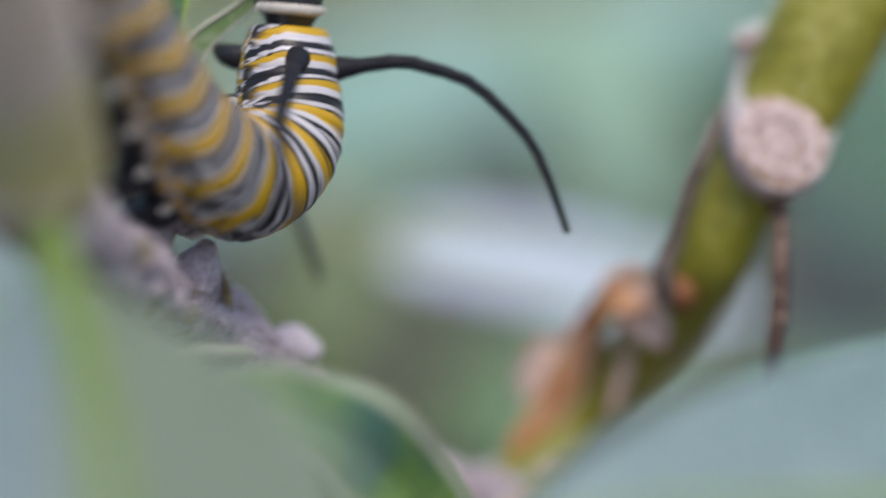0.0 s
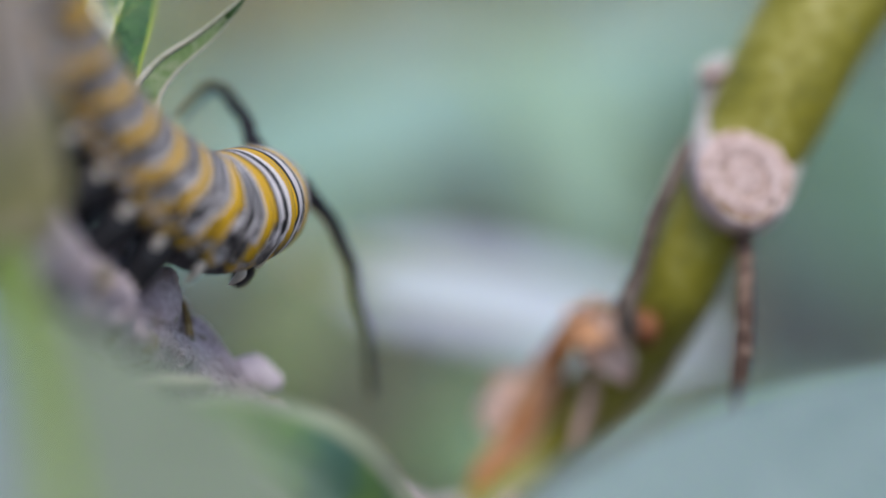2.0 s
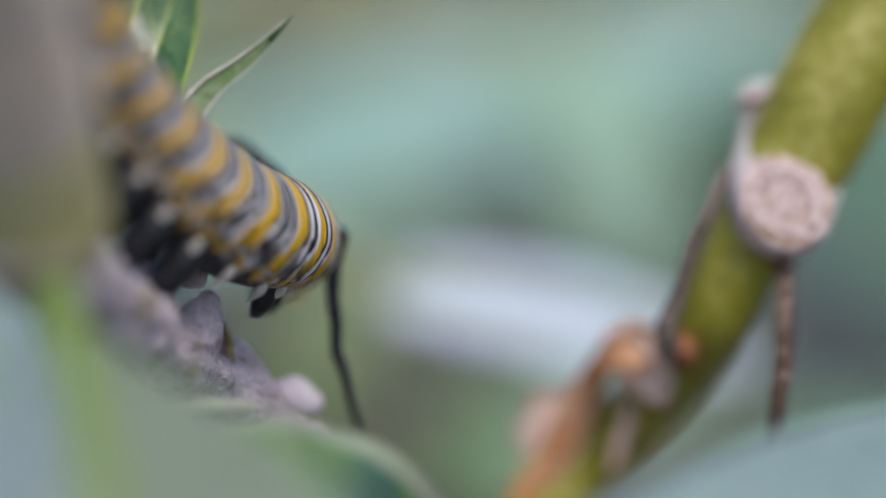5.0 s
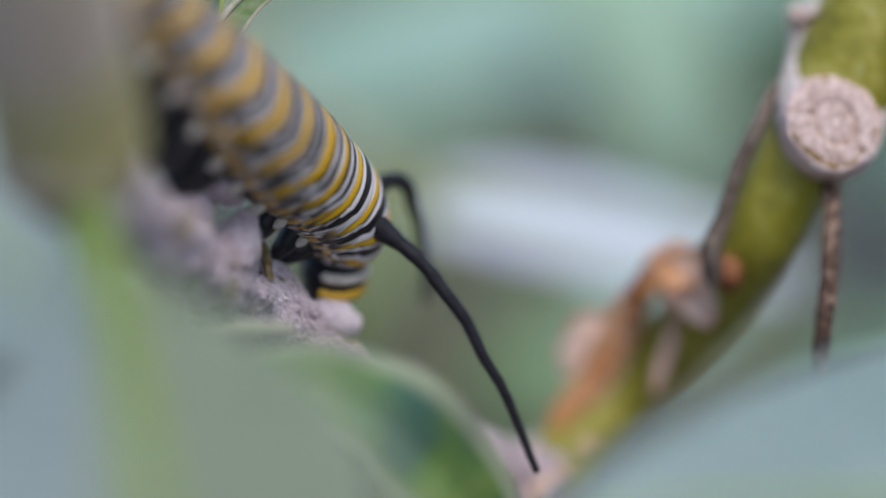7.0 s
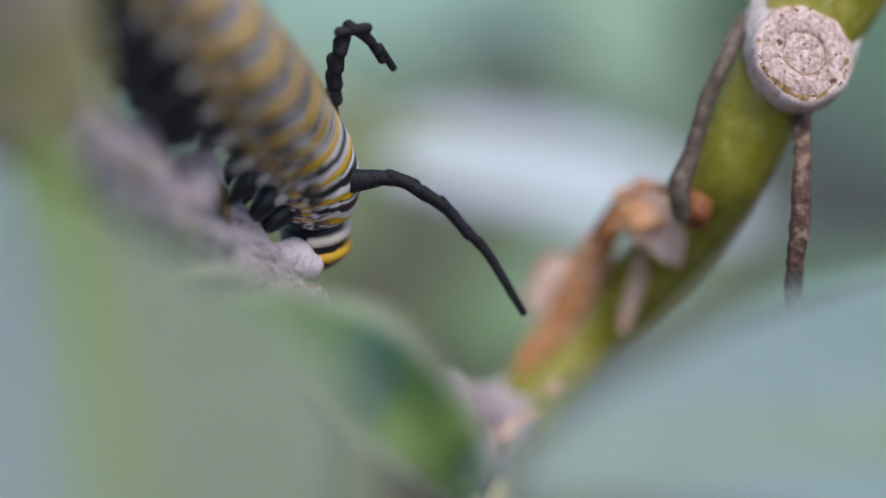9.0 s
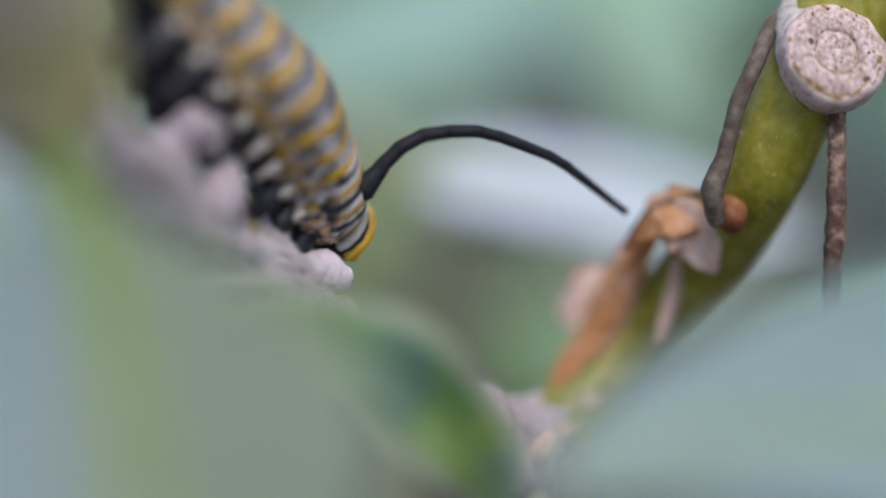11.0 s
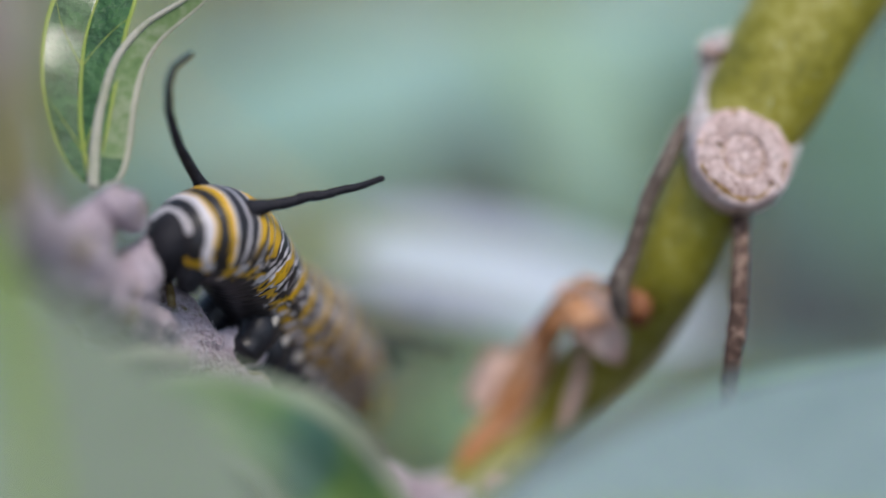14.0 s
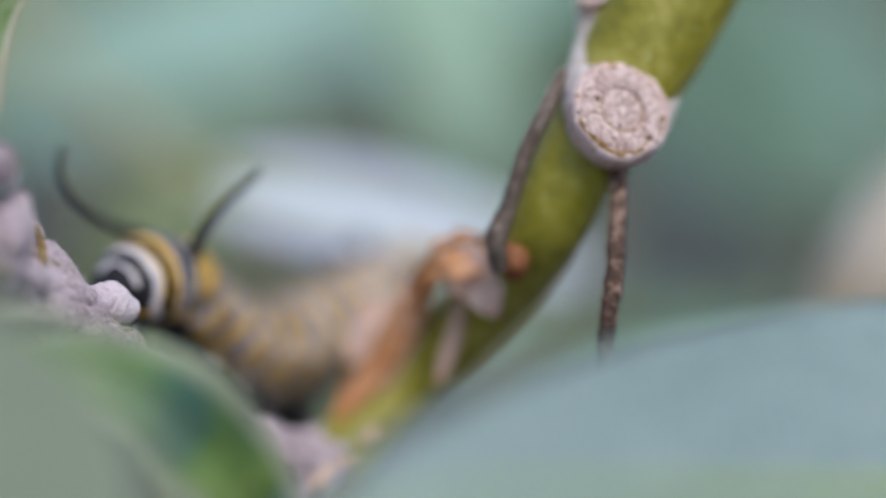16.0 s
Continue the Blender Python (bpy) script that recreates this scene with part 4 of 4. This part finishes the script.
for x, z in ((0.55, 1.35), (-0.35, 1.75)):
    pts = [(x - 0.35 * abs(y) ** 2 * 0.4, y * 1.5, z - 0.28 * y * y * 1.2, 0.34) for y in (-1.1, -0.6, 0, 0.6, 1.1)]
    blob(pts, YELLOW_SKIN, "face_stripe", HEAD, "yellow face stripe")
for z, hue, name in ((0.75, YELLOW_SKIN, "yellow head band"), (-0.35, PALE_SKIN, "cream head band")):
    blob([(1.98 * math.cos(radians(a)) - 0.15, 1.98 * math.sin(radians(a)), z, 0.32) for a in range(-110, 111, 20)], hue, "head_band", HEAD, name)
for side in (-1, 1):
    blob([(-1.2, side * 0.5, 1.6, 0.4), (-1.6, side * 0.4, 2.1, 0.3), (-1.75, side * 0.1, 2.4, 0.12)], HORN, "mandible", HEAD)


def feeler(length, thick, count):
    """A black fleshy feeler in short stiff joints."""
    out = []
    step = length / count
    for k in range(count):
        f0, f1 = k / count, (k + 1) / count
        r0, r1 = thick * (1 - 0.52 * f0), thick * (1 - 0.52 * f1)
        if k == 0:
            r0 *= 1.6
        pts = [(0, 0, -step * 0.62, r0), (0, 0, 0, (r0 + r1) / 2), (0, 0, step * 0.62, r1)]
        out.append(part("feeler_joint", tube(pts, (0, 0, 0), 8, 14, rough=0.05, scale=2.5, seed=k, cap=0.9), FEELER, cat, "black fleshy feeler joint"))
    return out


FEELERS = {"A": feeler(16.5, 0.48, 12), "B": feeler(16.5, 0.48, 12), "RA": feeler(7.6, 0.38, 8), "RB": feeler(7.6, 0.38, 8)}
ROWS = {}


def frame_of(place, ahead, up, centre):
    z = ahead.normalized()
    x = (up - z * up.dot(z)).normalized()
    m = Matrix((x, z.cross(x), z)).transposed().to_4x4()
    m.translation = (place - centre) * MM
    return m


def crawl(t, spine, up_rear, up_front, A=None, B=None, RA=None, RB=None):
    """The caterpillar's bend at t: its centre line from rear to head, which way its back points, and the feelers' middles and tips."""
    line = curve_points(spine, 2 * PIECES + 9)
    centre = sum(line, Vector()) / len(line)
    ROWS.setdefault(cat, []).append((t, STAGE @ Matrix.Translation(centre * MM)))
    up0, up1 = Vector(up_rear).normalized(), Vector(up_front).normalized()

    def at(i):
        f = i / (len(line) - 1)
        f = f * f * (3 - 2 * f)
        return frame_of(line[i], line[min(i + 1, len(line) - 1)] - line[max(i - 1, 0)], up0.lerp(up1, f), centre)

    for k, ob in enumerate(RINGS):
        ROWS.setdefault(ob, []).append((t, at(2 * k + 1)))
    ROWS.setdefault(HEAD, []).append((t, at(2 * PIECES + 5)))
    for key, way, seg, side in (("A", A, FRONT, 1), ("B", B, FRONT, -1), ("RA", RA, REAR, 1), ("RB", RB, REAR, -1)):
        joints = FEELERS[key]
        m = at(round(2 * (seg + 0.5) * SLICES) + 1)
        r = girth(seg + 0.5)
        root = m.translation / MM + centre + m.to_3x3() @ Vector((0.74, side * 0.62, 0)) * r
        length = 16.5 if key in "AB" else 7.6
        if way is None:
            d = (m.to_3x3() @ Vector((0.62, side * 0.55, 0.5 if key in "AB" else -0.1))).normalized()
            down = m.to_3x3() @ Vector((-0.25, 0, 0.2))
            way = [root + d * length * 0.55, root + (d + down) * length * 0.95]
        mid, tip = Vector(way[0]), Vector(way[1])
        bend = 2 * mid - (root + tip) / 2
        pts = curve_points([root * (1 - f) ** 2 + bend * 2 * f * (1 - f) + tip * f * f for f in (0, 0.2, 0.4, 0.6, 0.8, 1)], 2 * len(joints) + 1)
        for i, p in enumerate(pts):
            p += noise.noise_vector(Vector((i * 0.3, 5.0 * side + seg, 0.0))) * 0.2 * math.sin(math.pi * i / (len(pts) - 1))
        hint = m.to_3x3() @ Vector((0, side, 0.3))
        for k, ob in enumerate(joints):
            a, b = pts[2 * k], pts[2 * k + 2]
            z = (b - a).normalized()
            x = hint - z * hint.dot(z)
            ROWS.setdefault(ob, []).append((t, frame_of(pts[2 * k + 1], b - a, hint if x.length > 0.2 else m.to_3x3() @ Vector((1, 0, 0)), centre)))


def motions():
    """The crawl: rearing up, bowing over, and walking away down the stem."""
    crawl(0, [(-5.6, -19.5, 14.2), (-3.7, -16.4, 11.1), (-1.3, -13.5, 8.2), (0.5, -10.8, 4.7), (2.5, -7.9, 1.5), (5.3, -4.7, -0.4), (8.3, -2.2, 1.6), (8.6, -1.0, 6.1), (9.0, -1.0, 10.9)],
          (0.75, 0.2, 0.62), (0.75, -0.65, 0.1), A=[(20.1, -2.0, 4.6), (25.2, -2.0, -3.9)], B=[(7.6, -13.0, 0.9), (9.3, -15.0, -5.9)])
    crawl(0.5, [(-5.5, -18.5, 11.5), (-3.3, -15.3, 8.7), (-1.2, -12.1, 5.9), (1.2, -9.2, 3.0), (4.1, -6.5, 0.5), (7.6, -3.5, -0.2), (9.6, 0.2, 1.9), (9.7, 4.6, 3.6), (8.7, 9.0, 5.0)],
          (0.75, 0.2, 0.62), (0.65, -0.35, 0.6), A=[(19.1, -1.0, 1.5), (24.2, -1.0, -6.5)], B=[(10.3, -1.0, 11.3), (11.4, 0.0, 15.8)])
    crawl(1, [(-6.8, -17.9, 11.5), (-4.3, -15.0, 8.6), (-1.8, -12.1, 5.7), (0.7, -9.3, 2.9), (3.6, -6.4, 0.4), (7.1, -3.4, -0.2), (9.0, 0.6, 1.2), (9.4, 5.3, 2.1), (9.1, 10.0, 2.3)],
          (0.75, 0.2, 0.62), (0.6, -0.1, 0.75), A=[(16.9, 4.0, -0.1), (23.0, 9.0, -7.4)], B=[(10.5, 3.0, 11.1), (13.5, 9.0, 7.8)])
    crawl(1.5, [(-4.7, -18.4, 14.2), (-3.2, -15.3, 10.8), (-1.6, -12.6, 7.3), (0.4, -9.8, 4.0), (3.0, -7.0, 1.2), (6.3, -4.1, -0.6), (8.9, -0.3, 0.0), (9.5, 4.3, 1.0), (9.4, 9.0, 1.3)],
          (0.75, 0.2, 0.62), (0.6, 0.0, 0.8), A=[(15.7, 2.0, -2.0), (18.7, 2.0, -9.3)], B=[(8.6, 5.0, 7.7), (7.5, 8.0, 8.1)])
    crawl(2, [(-5.5, -18.6, 14.1), (-3.9, -15.7, 10.7), (-2.2, -12.9, 7.2), (-0.1, -10.3, 3.9), (2.4, -7.5, 1.0), (5.6, -4.6, -0.9), (8.4, -0.9, -0.3), (9.2, 3.8, 0.1), (9.3, 8.5, -0.3)],
          (0.75, 0.2, 0.62), (0.65, 0.05, 0.75), A=[(15.0, 5.5, -3.9), (16.6, 8.0, -12.0)], B=[(7.4, 7.0, 6.7), (5.1, 9.0, 5.5)])
    crawl(2.5, [(-5.8, -19.2, 14.5), (-4.3, -16.1, 11.2), (-2.6, -13.2, 7.8), (-0.3, -10.6, 4.6), (2.2, -7.9, 1.6), (5.2, -4.9, -0.5), (8.1, -1.3, -0.5), (9.1, 3.3, -0.5), (9.1, 8.0, -1.4)],
          (0.75, 0.2, 0.62), (0.7, 0.15, 0.65), A=[(13.5, 7.0, -4.9), (15.6, 9.0, -12.5)], B=[(7.0, 8.0, 4.9), (5.2, 11.0, 4.7)])
    crawl(3, [(-5.8, -19.4, 14.3), (-4.3, -16.3, 11.1), (-2.6, -13.4, 7.7), (-0.5, -10.8, 4.4), (2.1, -8.0, 1.5), (5.3, -5.0, -0.3), (8.1, -1.3, -0.2), (9.0, 3.3, -0.3), (9.1, 8.0, -1.2)],
          (0.75, 0.2, 0.62), (0.75, 0.2, 0.6), A=[(13.0, 7.0, -5.7), (15.2, 9.0, -12.6)], B=[(8.6, 9.0, 2.0), (7.2, 12.0, 1.3)])
    crawl(3.2, [(-5.8, -19.4, 14.3), (-4.3, -16.3, 11.1), (-2.6, -13.4, 7.7), (-0.5, -10.8, 4.4), (2.1, -8.0, 1.5), (5.3, -5.0, -0.3), (8.1, -1.3, -0.2), (9.0, 3.3, -0.3), (9.1, 8.0, -1.2)],
          (0.75, 0.2, 0.62), (0.75, 0.2, 0.6), A=[(13.0, 7.0, -5.7), (15.2, 9.0, -12.6)], B=[(8.6, 9.0, 2.0), (7.2, 12.0, 1.3)])
    crawl(5.3, [(-6.4, -19.2, 14.9), (-4.6, -16.2, 11.6), (-2.7, -13.4, 8.3), (-0.4, -10.7, 5.2), (2.1, -7.9, 2.3), (5.0, -4.8, 0.1), (7.6, -1.0, -0.7), (8.6, 3.6, -1.4), (8.4, 8.0, -3.1)],
          (0.75, 0.2, 0.62), (0.75, 0.2, 0.6), A=[(11.4, 3.0, -6.9), (12.8, 4.0, -12.5)], B=[(6.1, 8.0, 4.7), (4.9, 11.0, 4.3)])
    crawl(5.5, [(-6.4, -19.2, 14.9), (-4.6, -16.2, 11.6), (-2.7, -13.4, 8.3), (-0.4, -10.7, 5.2), (2.1, -7.9, 2.3), (5.0, -4.8, 0.1), (7.6, -1.0, -0.7), (8.6, 3.6, -1.4), (8.4, 8.0, -3.1)],
          (0.75, 0.2, 0.62), (0.75, 0.2, 0.6), A=[(11.4, 3.0, -6.9), (12.8, 4.0, -12.5)], B=[(6.1, 8.0, 4.7), (4.9, 11.0, 4.3)])
    crawl(6, [(-8.5, -20.7, 15.9), (-6.6, -17.9, 12.6), (-4.8, -15.0, 9.3), (-2.4, -12.3, 6.2), (0.3, -9.5, 3.5), (3.2, -6.8, 1.0), (5.9, -3.3, -0.9), (7.4, 0.9, -2.4), (6.5, 4.0, -5.6)],
          (0.75, 0.2, 0.62), (0.95, 0.05, 0.3), A=[(14.9, -2.0, -5.3), (19.1, -2.0, -13.6)], B=[(9.2, 10.0, -2.7), (9.4, 14.0, -5.5)])
    crawl(6.5, [(-7.6, -18.7, 14.8), (-5.6, -16.0, 11.5), (-3.6, -13.2, 8.3), (-1.1, -10.4, 5.4), (1.7, -7.5, 2.8), (4.3, -4.2, 0.6), (6.8, -0.7, -1.4), (8.9, 2.5, -4.1), (8.7, 5.2, -7.9)],
          (0.75, 0.36, 0.62), (1.0, -0.1, 0.2), A=[(16.6, 0.0, -7.2), (22.0, 0.0, -17.0)], B=[(12.2, 10.0, -9.2), (13.6, 13.0, -12.0)])
    crawl(7, [(-7.1, -18.6, 14.7), (-5.2, -15.8, 11.4), (-3.1, -13.0, 8.2), (-0.5, -10.2, 5.3), (2.0, -7.3, 2.6), (4.4, -3.9, 0.3), (7.0, -0.6, -1.9), (9.3, 2.5, -4.7), (9.0, 4.6, -8.8)],
          (0.75, 0.42, 0.62), (1.0, -0.1, 0.2), A=[(16.3, 0.0, -10.3), (20.9, 0.0, -19.6)], B=[(13.9, 6.0, -3.5), (15.1, 9.0, -9.8)])
    crawl(7.5, [(-7.7, -18.3, 14.1), (-5.5, -15.6, 10.9), (-3.2, -12.9, 7.7), (-0.7, -10.1, 4.7), (1.8, -7.1, 2.1), (4.3, -3.7, -0.0), (6.8, -0.3, -2.3), (9.2, 2.8, -5.0), (9.1, 4.6, -9.2)],
          (0.75, 0.42, 0.62), (1.0, -0.1, 0.2), A=[(17.2, 0.5, -10.0), (22.4, 0.5, -19.9)], B=[(14.1, 6.0, -3.6), (16.3, 9.0, -10.7)])
    crawl(8, [(-8.6, -17.3, 12.5), (-6.0, -14.6, 9.6), (-3.4, -11.9, 6.7), (-0.7, -9.3, 3.8), (2.1, -6.5, 1.3), (4.9, -3.1, -0.7), (7.2, 0.2, -3.1), (9.6, 3.2, -5.9), (10.3, 4.3, -10.3)],
          (0.75, 0.42, 0.62), (1.0, -0.1, 0.2), A=[(18.0, 1.0, -11.0), (24.5, 1.0, -20.6)], B=[(14.4, 6.0, -9.0), (15.6, 9.0, -14.4)])
    crawl(8.5, [(-6.0, -18.5, 12.5), (-3.5, -15.5, 9.8), (-1.0, -12.5, 7.1), (1.6, -9.5, 4.6), (4.0, -6.4, 1.9), (6.0, -2.9, -0.6), (8.1, 0.7, -3.0), (10.1, 3.6, -6.1), (10.5, 5.4, -10.4)],
          (0.75, 0.3, 0.62), (0.9, 0.0, 0.4), A=[(18.1, 2.3, -10.9), (24.2, 2.3, -19.2)], B=[(14.2, 2.0, -1.5), (17.0, 4.0, -6.2)])
    crawl(8.7, [(-6.0, -18.5, 12.5), (-3.5, -15.5, 9.8), (-1.0, -12.5, 7.1), (1.6, -9.5, 4.6), (4.0, -6.4, 1.9), (6.0, -2.9, -0.6), (8.1, 0.7, -3.0), (10.1, 3.6, -6.1), (10.5, 5.4, -10.4)],
          (0.75, 0.3, 0.62), (0.9, 0.0, 0.4), A=[(17.4, 2.3, -8.8), (22.3, 2.3, -15.9)], B=[(12.6, 1.0, 2.6), (16.2, 2.0, -1.4)])
    crawl(9.8, [(-5.5, -13.6, 13.2), (-3.2, -11.5, 10.3), (-1.0, -9.4, 7.4), (1.5, -7.2, 4.8), (3.8, -4.7, 2.2), (5.8, -1.9, -0.4), (7.6, 1.0, -3.0), (9.2, 3.6, -6.0), (10.2, 5.8, -9.3)],
          (0.8, 0.32, 0.46), (0.9, 0.18, 0.32), A=[(17.0, 3.6, -6.1), (23.1, 5.2, -12.3)], B=[(11.6, 7.0, 2.0), (13.0, 13.0, 2.6)])
    crawl(10.8, [(-5.0, -8.6, 14.0), (-3.0, -7.5, 10.8), (-0.9, -6.3, 7.8), (1.3, -4.8, 5.0), (3.6, -3.0, 2.4), (5.7, -0.9, -0.1), (7.0, 1.3, -3.0), (8.4, 3.5, -5.9), (9.9, 6.2, -8.2)],
          (0.85, 0.45, 0.3), (0.9, 0.35, 0.25), A=[(16.5, 5.0, -3.4), (23.9, 8.0, -8.6)], B=[(10.0, 12.0, -3.2), (9.1, 20.0, -1.4)])
    crawl(11, [(-3.9, -7.6, 12.2), (-2.1, -6.5, 9.2), (-0.0, -5.3, 6.4), (2.1, -3.8, 3.7), (4.2, -2.0, 1.3), (6.1, 0.1, -1.0), (7.5, 2.3, -3.7), (8.8, 4.4, -6.3), (10.4, 7.0, -8.5)],
          (0.85, 0.45, 0.3), (0.9, 0.35, 0.25), A=[(17.9, 3.5, -2.8), (27.4, 6.5, -7.9)], B=[(9.3, 12.0, -3.2), (8.3, 20.0, -1.4)])
    crawl(11.5, [(1.2, -6.5, 1.1), (3.4, -3.9, 0.9), (5.1, -1.4, -0.7), (6.4, 1.3, -2.6), (7.5, 3.8, -4.6), (8.9, 6.3, -6.6), (10.3, 8.8, -8.4), (11.6, 11.7, -9.9), (12.8, 14.6, -11.2)],
          (0.72, 0.55, 0.45), (0.78, 0.45, 0.5), A=[(18.6, 11.0, -9.5), (23.1, 13.0, -15.7)], B=[(12.2, 20.0, -12.9), (12.5, 25.0, -15.5)], RA=[(9.1, -8.0, 4.2), (13.1, -8.0, 6.0)], RB=[(2.4, -9.0, 6.6), (2.0, -9.0, 9.6)])
    crawl(12, [(1.4, -7.0, 1.0), (4.1, -4.7, 0.5), (5.7, -1.9, -1.1), (6.9, 0.9, -3.1), (7.8, 3.7, -5.1), (8.6, 6.8, -6.9), (9.3, 9.9, -8.6), (9.9, 13.1, -10.2), (10.5, 16.4, -11.7)],
          (0.72, 0.55, 0.45), (0.78, 0.45, 0.5), A=[(12.4, 22.0, -12.8), (14.2, 26.0, -16.2)], B=[(14.0, 24.0, -15.2), (15.9, 28.0, -18.0)], RA=[(10.2, -7.0, 2.6), (14.1, -7.0, 3.5)], RB=[(2.1, -8.0, 6.2), (2.5, -8.0, 9.0)])
    crawl(12.5, [(4.3, -6.0, -1.2), (6.4, -3.2, -1.3), (7.1, -0.1, -2.9), (7.8, 3.0, -4.4), (8.4, 6.3, -5.6), (8.9, 9.7, -6.5), (9.4, 13.2, -7.4), (9.9, 16.6, -8.2), (10.5, 20.0, -9.0)],
          (0.72, 0.55, 0.45), (0.78, 0.45, 0.5), A=[(13.5, 22.0, -14.1), (15.4, 26.0, -17.6)], B=[(15.2, 24.0, -16.6), (17.1, 28.0, -19.3)], RA=[(12.8, -6.0, 0.3), (17.0, -6.0, 0.6)], RB=[(5.1, -7.0, 5.6), (4.7, -7.0, 9.3)])
    crawl(13, [(4.2, -5.0, -2.0), (6.3, -2.2, -2.0), (7.1, 0.9, -3.5), (7.7, 4.0, -5.0), (8.3, 7.3, -6.2), (8.9, 10.8, -7.1), (9.4, 14.2, -7.9), (9.9, 17.6, -8.8), (10.5, 21.0, -9.6)],
          (0.72, 0.55, 0.45), (0.78, 0.45, 0.5), A=[(14.3, 22.0, -14.2), (16.2, 26.0, -17.2)], B=[(14.5, 24.0, -16.2), (16.4, 28.0, -18.9)], RA=[(12.8, -5.0, -0.4), (16.9, -5.0, 0.0)], RB=[(4.7, -6.0, 6.0), (5.8, -6.0, 8.4)])
    crawl(13.5, [(5.3, -4.0, -2.6), (7.2, -1.1, -2.9), (8.0, 2.0, -4.3), (8.7, 5.2, -5.8), (9.5, 8.3, -7.3), (10.5, 11.4, -8.8), (11.8, 14.4, -10.3), (13.0, 17.4, -11.8), (14.2, 20.3, -13.3)],
          (0.72, 0.55, 0.45), (0.78, 0.45, 0.5), A=[(17.3, 15.0, -9.3), (20.8, 17.0, -12.7)], B=[(14.3, 24.0, -16.3), (16.2, 28.0, -19.0)], RA=[(13.8, -4.0, -1.9), (18.0, -4.0, -2.0)], RB=[(6.3, -5.0, 5.0), (8.2, -5.0, 7.1)])
    crawl(14, [(5.0, -2.5, -4.2), (7.7, -0.1, -4.1), (9.4, 2.7, -5.8), (10.6, 5.6, -7.7), (12.0, 8.7, -9.1), (13.5, 11.8, -10.4), (14.9, 14.9, -11.9), (16.2, 17.9, -13.5), (17.4, 21.0, -15.2)],
          (0.3, 0.0, 0.95), (0.3, -0.2, 0.9), A=[(17.6, 16.0, -11.3), (23.8, 18.0, -12.6)], B=[(16.8, 24.0, -15.4), (18.8, 28.0, -18.1)], RA=[(13.4, -1.0, -1.5), (17.0, -1.0, -0.5)], RB=[(4.6, -3.0, 3.8), (5.9, -3.0, 6.5)])
    crawl(14.5, [(5.3, 0.0, -5.0), (7.9, 2.5, -4.3), (9.4, 5.5, -6.2), (10.7, 8.4, -8.3), (12.2, 11.5, -9.8), (14.0, 14.6, -11.2), (15.9, 17.6, -12.6), (17.7, 20.6, -14.1), (19.0, 23.8, -15.7)],
          (0.1, -0.2, 0.95), (0.3, -0.2, 0.9), A=[(21.5, 18.0, -11.8), (26.0, 20.0, -11.6)], B=[(19.2, 24.0, -15.7), (21.2, 28.0, -18.5)], RA=[(12.4, 1.0, -1.1), (15.0, 1.0, 0.8)], RB=[(3.9, 0.0, 2.9), (4.7, -1.0, 5.2)])
    crawl(15, [(6.7, 3.0, -7.6), (9.1, 5.6, -6.9), (10.7, 8.4, -9.0), (12.3, 11.3, -11.0), (14.3, 14.1, -12.6), (16.4, 17.0, -14.1), (18.5, 19.8, -15.6), (20.6, 22.6, -17.3), (22.6, 25.5, -18.6)],
          (0.1, -0.2, 0.95), (0.3, -0.2, 0.9), A=[(22.5, 23.0, -13.0), (26.6, 25.0, -12.4)], B=[(19.2, 24.0, -17.0), (21.2, 28.0, -19.8)], RA=[(14.0, 6.0, -2.7), (17.5, 6.0, -0.3)], RB=[(4.8, 5.0, -0.1), (5.2, 4.0, 2.2)])
    crawl(15.5, [(8.2, 6.0, -8.7), (10.9, 8.6, -8.6), (12.6, 11.6, -10.3), (14.6, 14.4, -12.0), (16.8, 17.1, -13.5), (19.2, 19.8, -14.9), (21.7, 22.4, -16.3), (24.1, 25.2, -16.8), (26.6, 28.1, -16.3)],
          (0.1, -0.2, 0.95), (0.3, -0.2, 0.9), A=[(24.3, 28.0, -10.6), (27.9, 29.0, -13.4)], B=[(22.6, 27.0, -12.1), (21.8, 28.0, -15.3)], RA=[(16.0, 9.0, -4.9), (19.4, 9.0, -2.7)], RB=[(6.6, 9.0, -3.6), (6.3, 9.0, -0.5)])
    crawl(16, [(9.9, 10.0, -10.6), (12.5, 12.6, -10.2), (14.8, 15.0, -12.2), (17.3, 17.0, -14.4), (20.2, 19.3, -15.3), (23.4, 21.5, -14.7), (26.3, 23.7, -13.4), (29.0, 26.0, -11.9), (31.7, 28.3, -10.4)],
          (0.1, -0.2, 0.95), (0.3, -0.2, 0.9), A=[(26.1, 29.0, -9.5), (25.6, 30.0, -12.7)], B=[(28.1, 30.0, -8.7), (30.2, 32.0, -11.7)], RA=[(15.7, 11.0, -5.9), (18.4, 11.0, -3.3)], RB=[(7.0, 12.0, -4.9), (6.4, 12.0, -1.8)])
    for ob, rows in ROWS.items():
        walk(ob, rows)


motions()
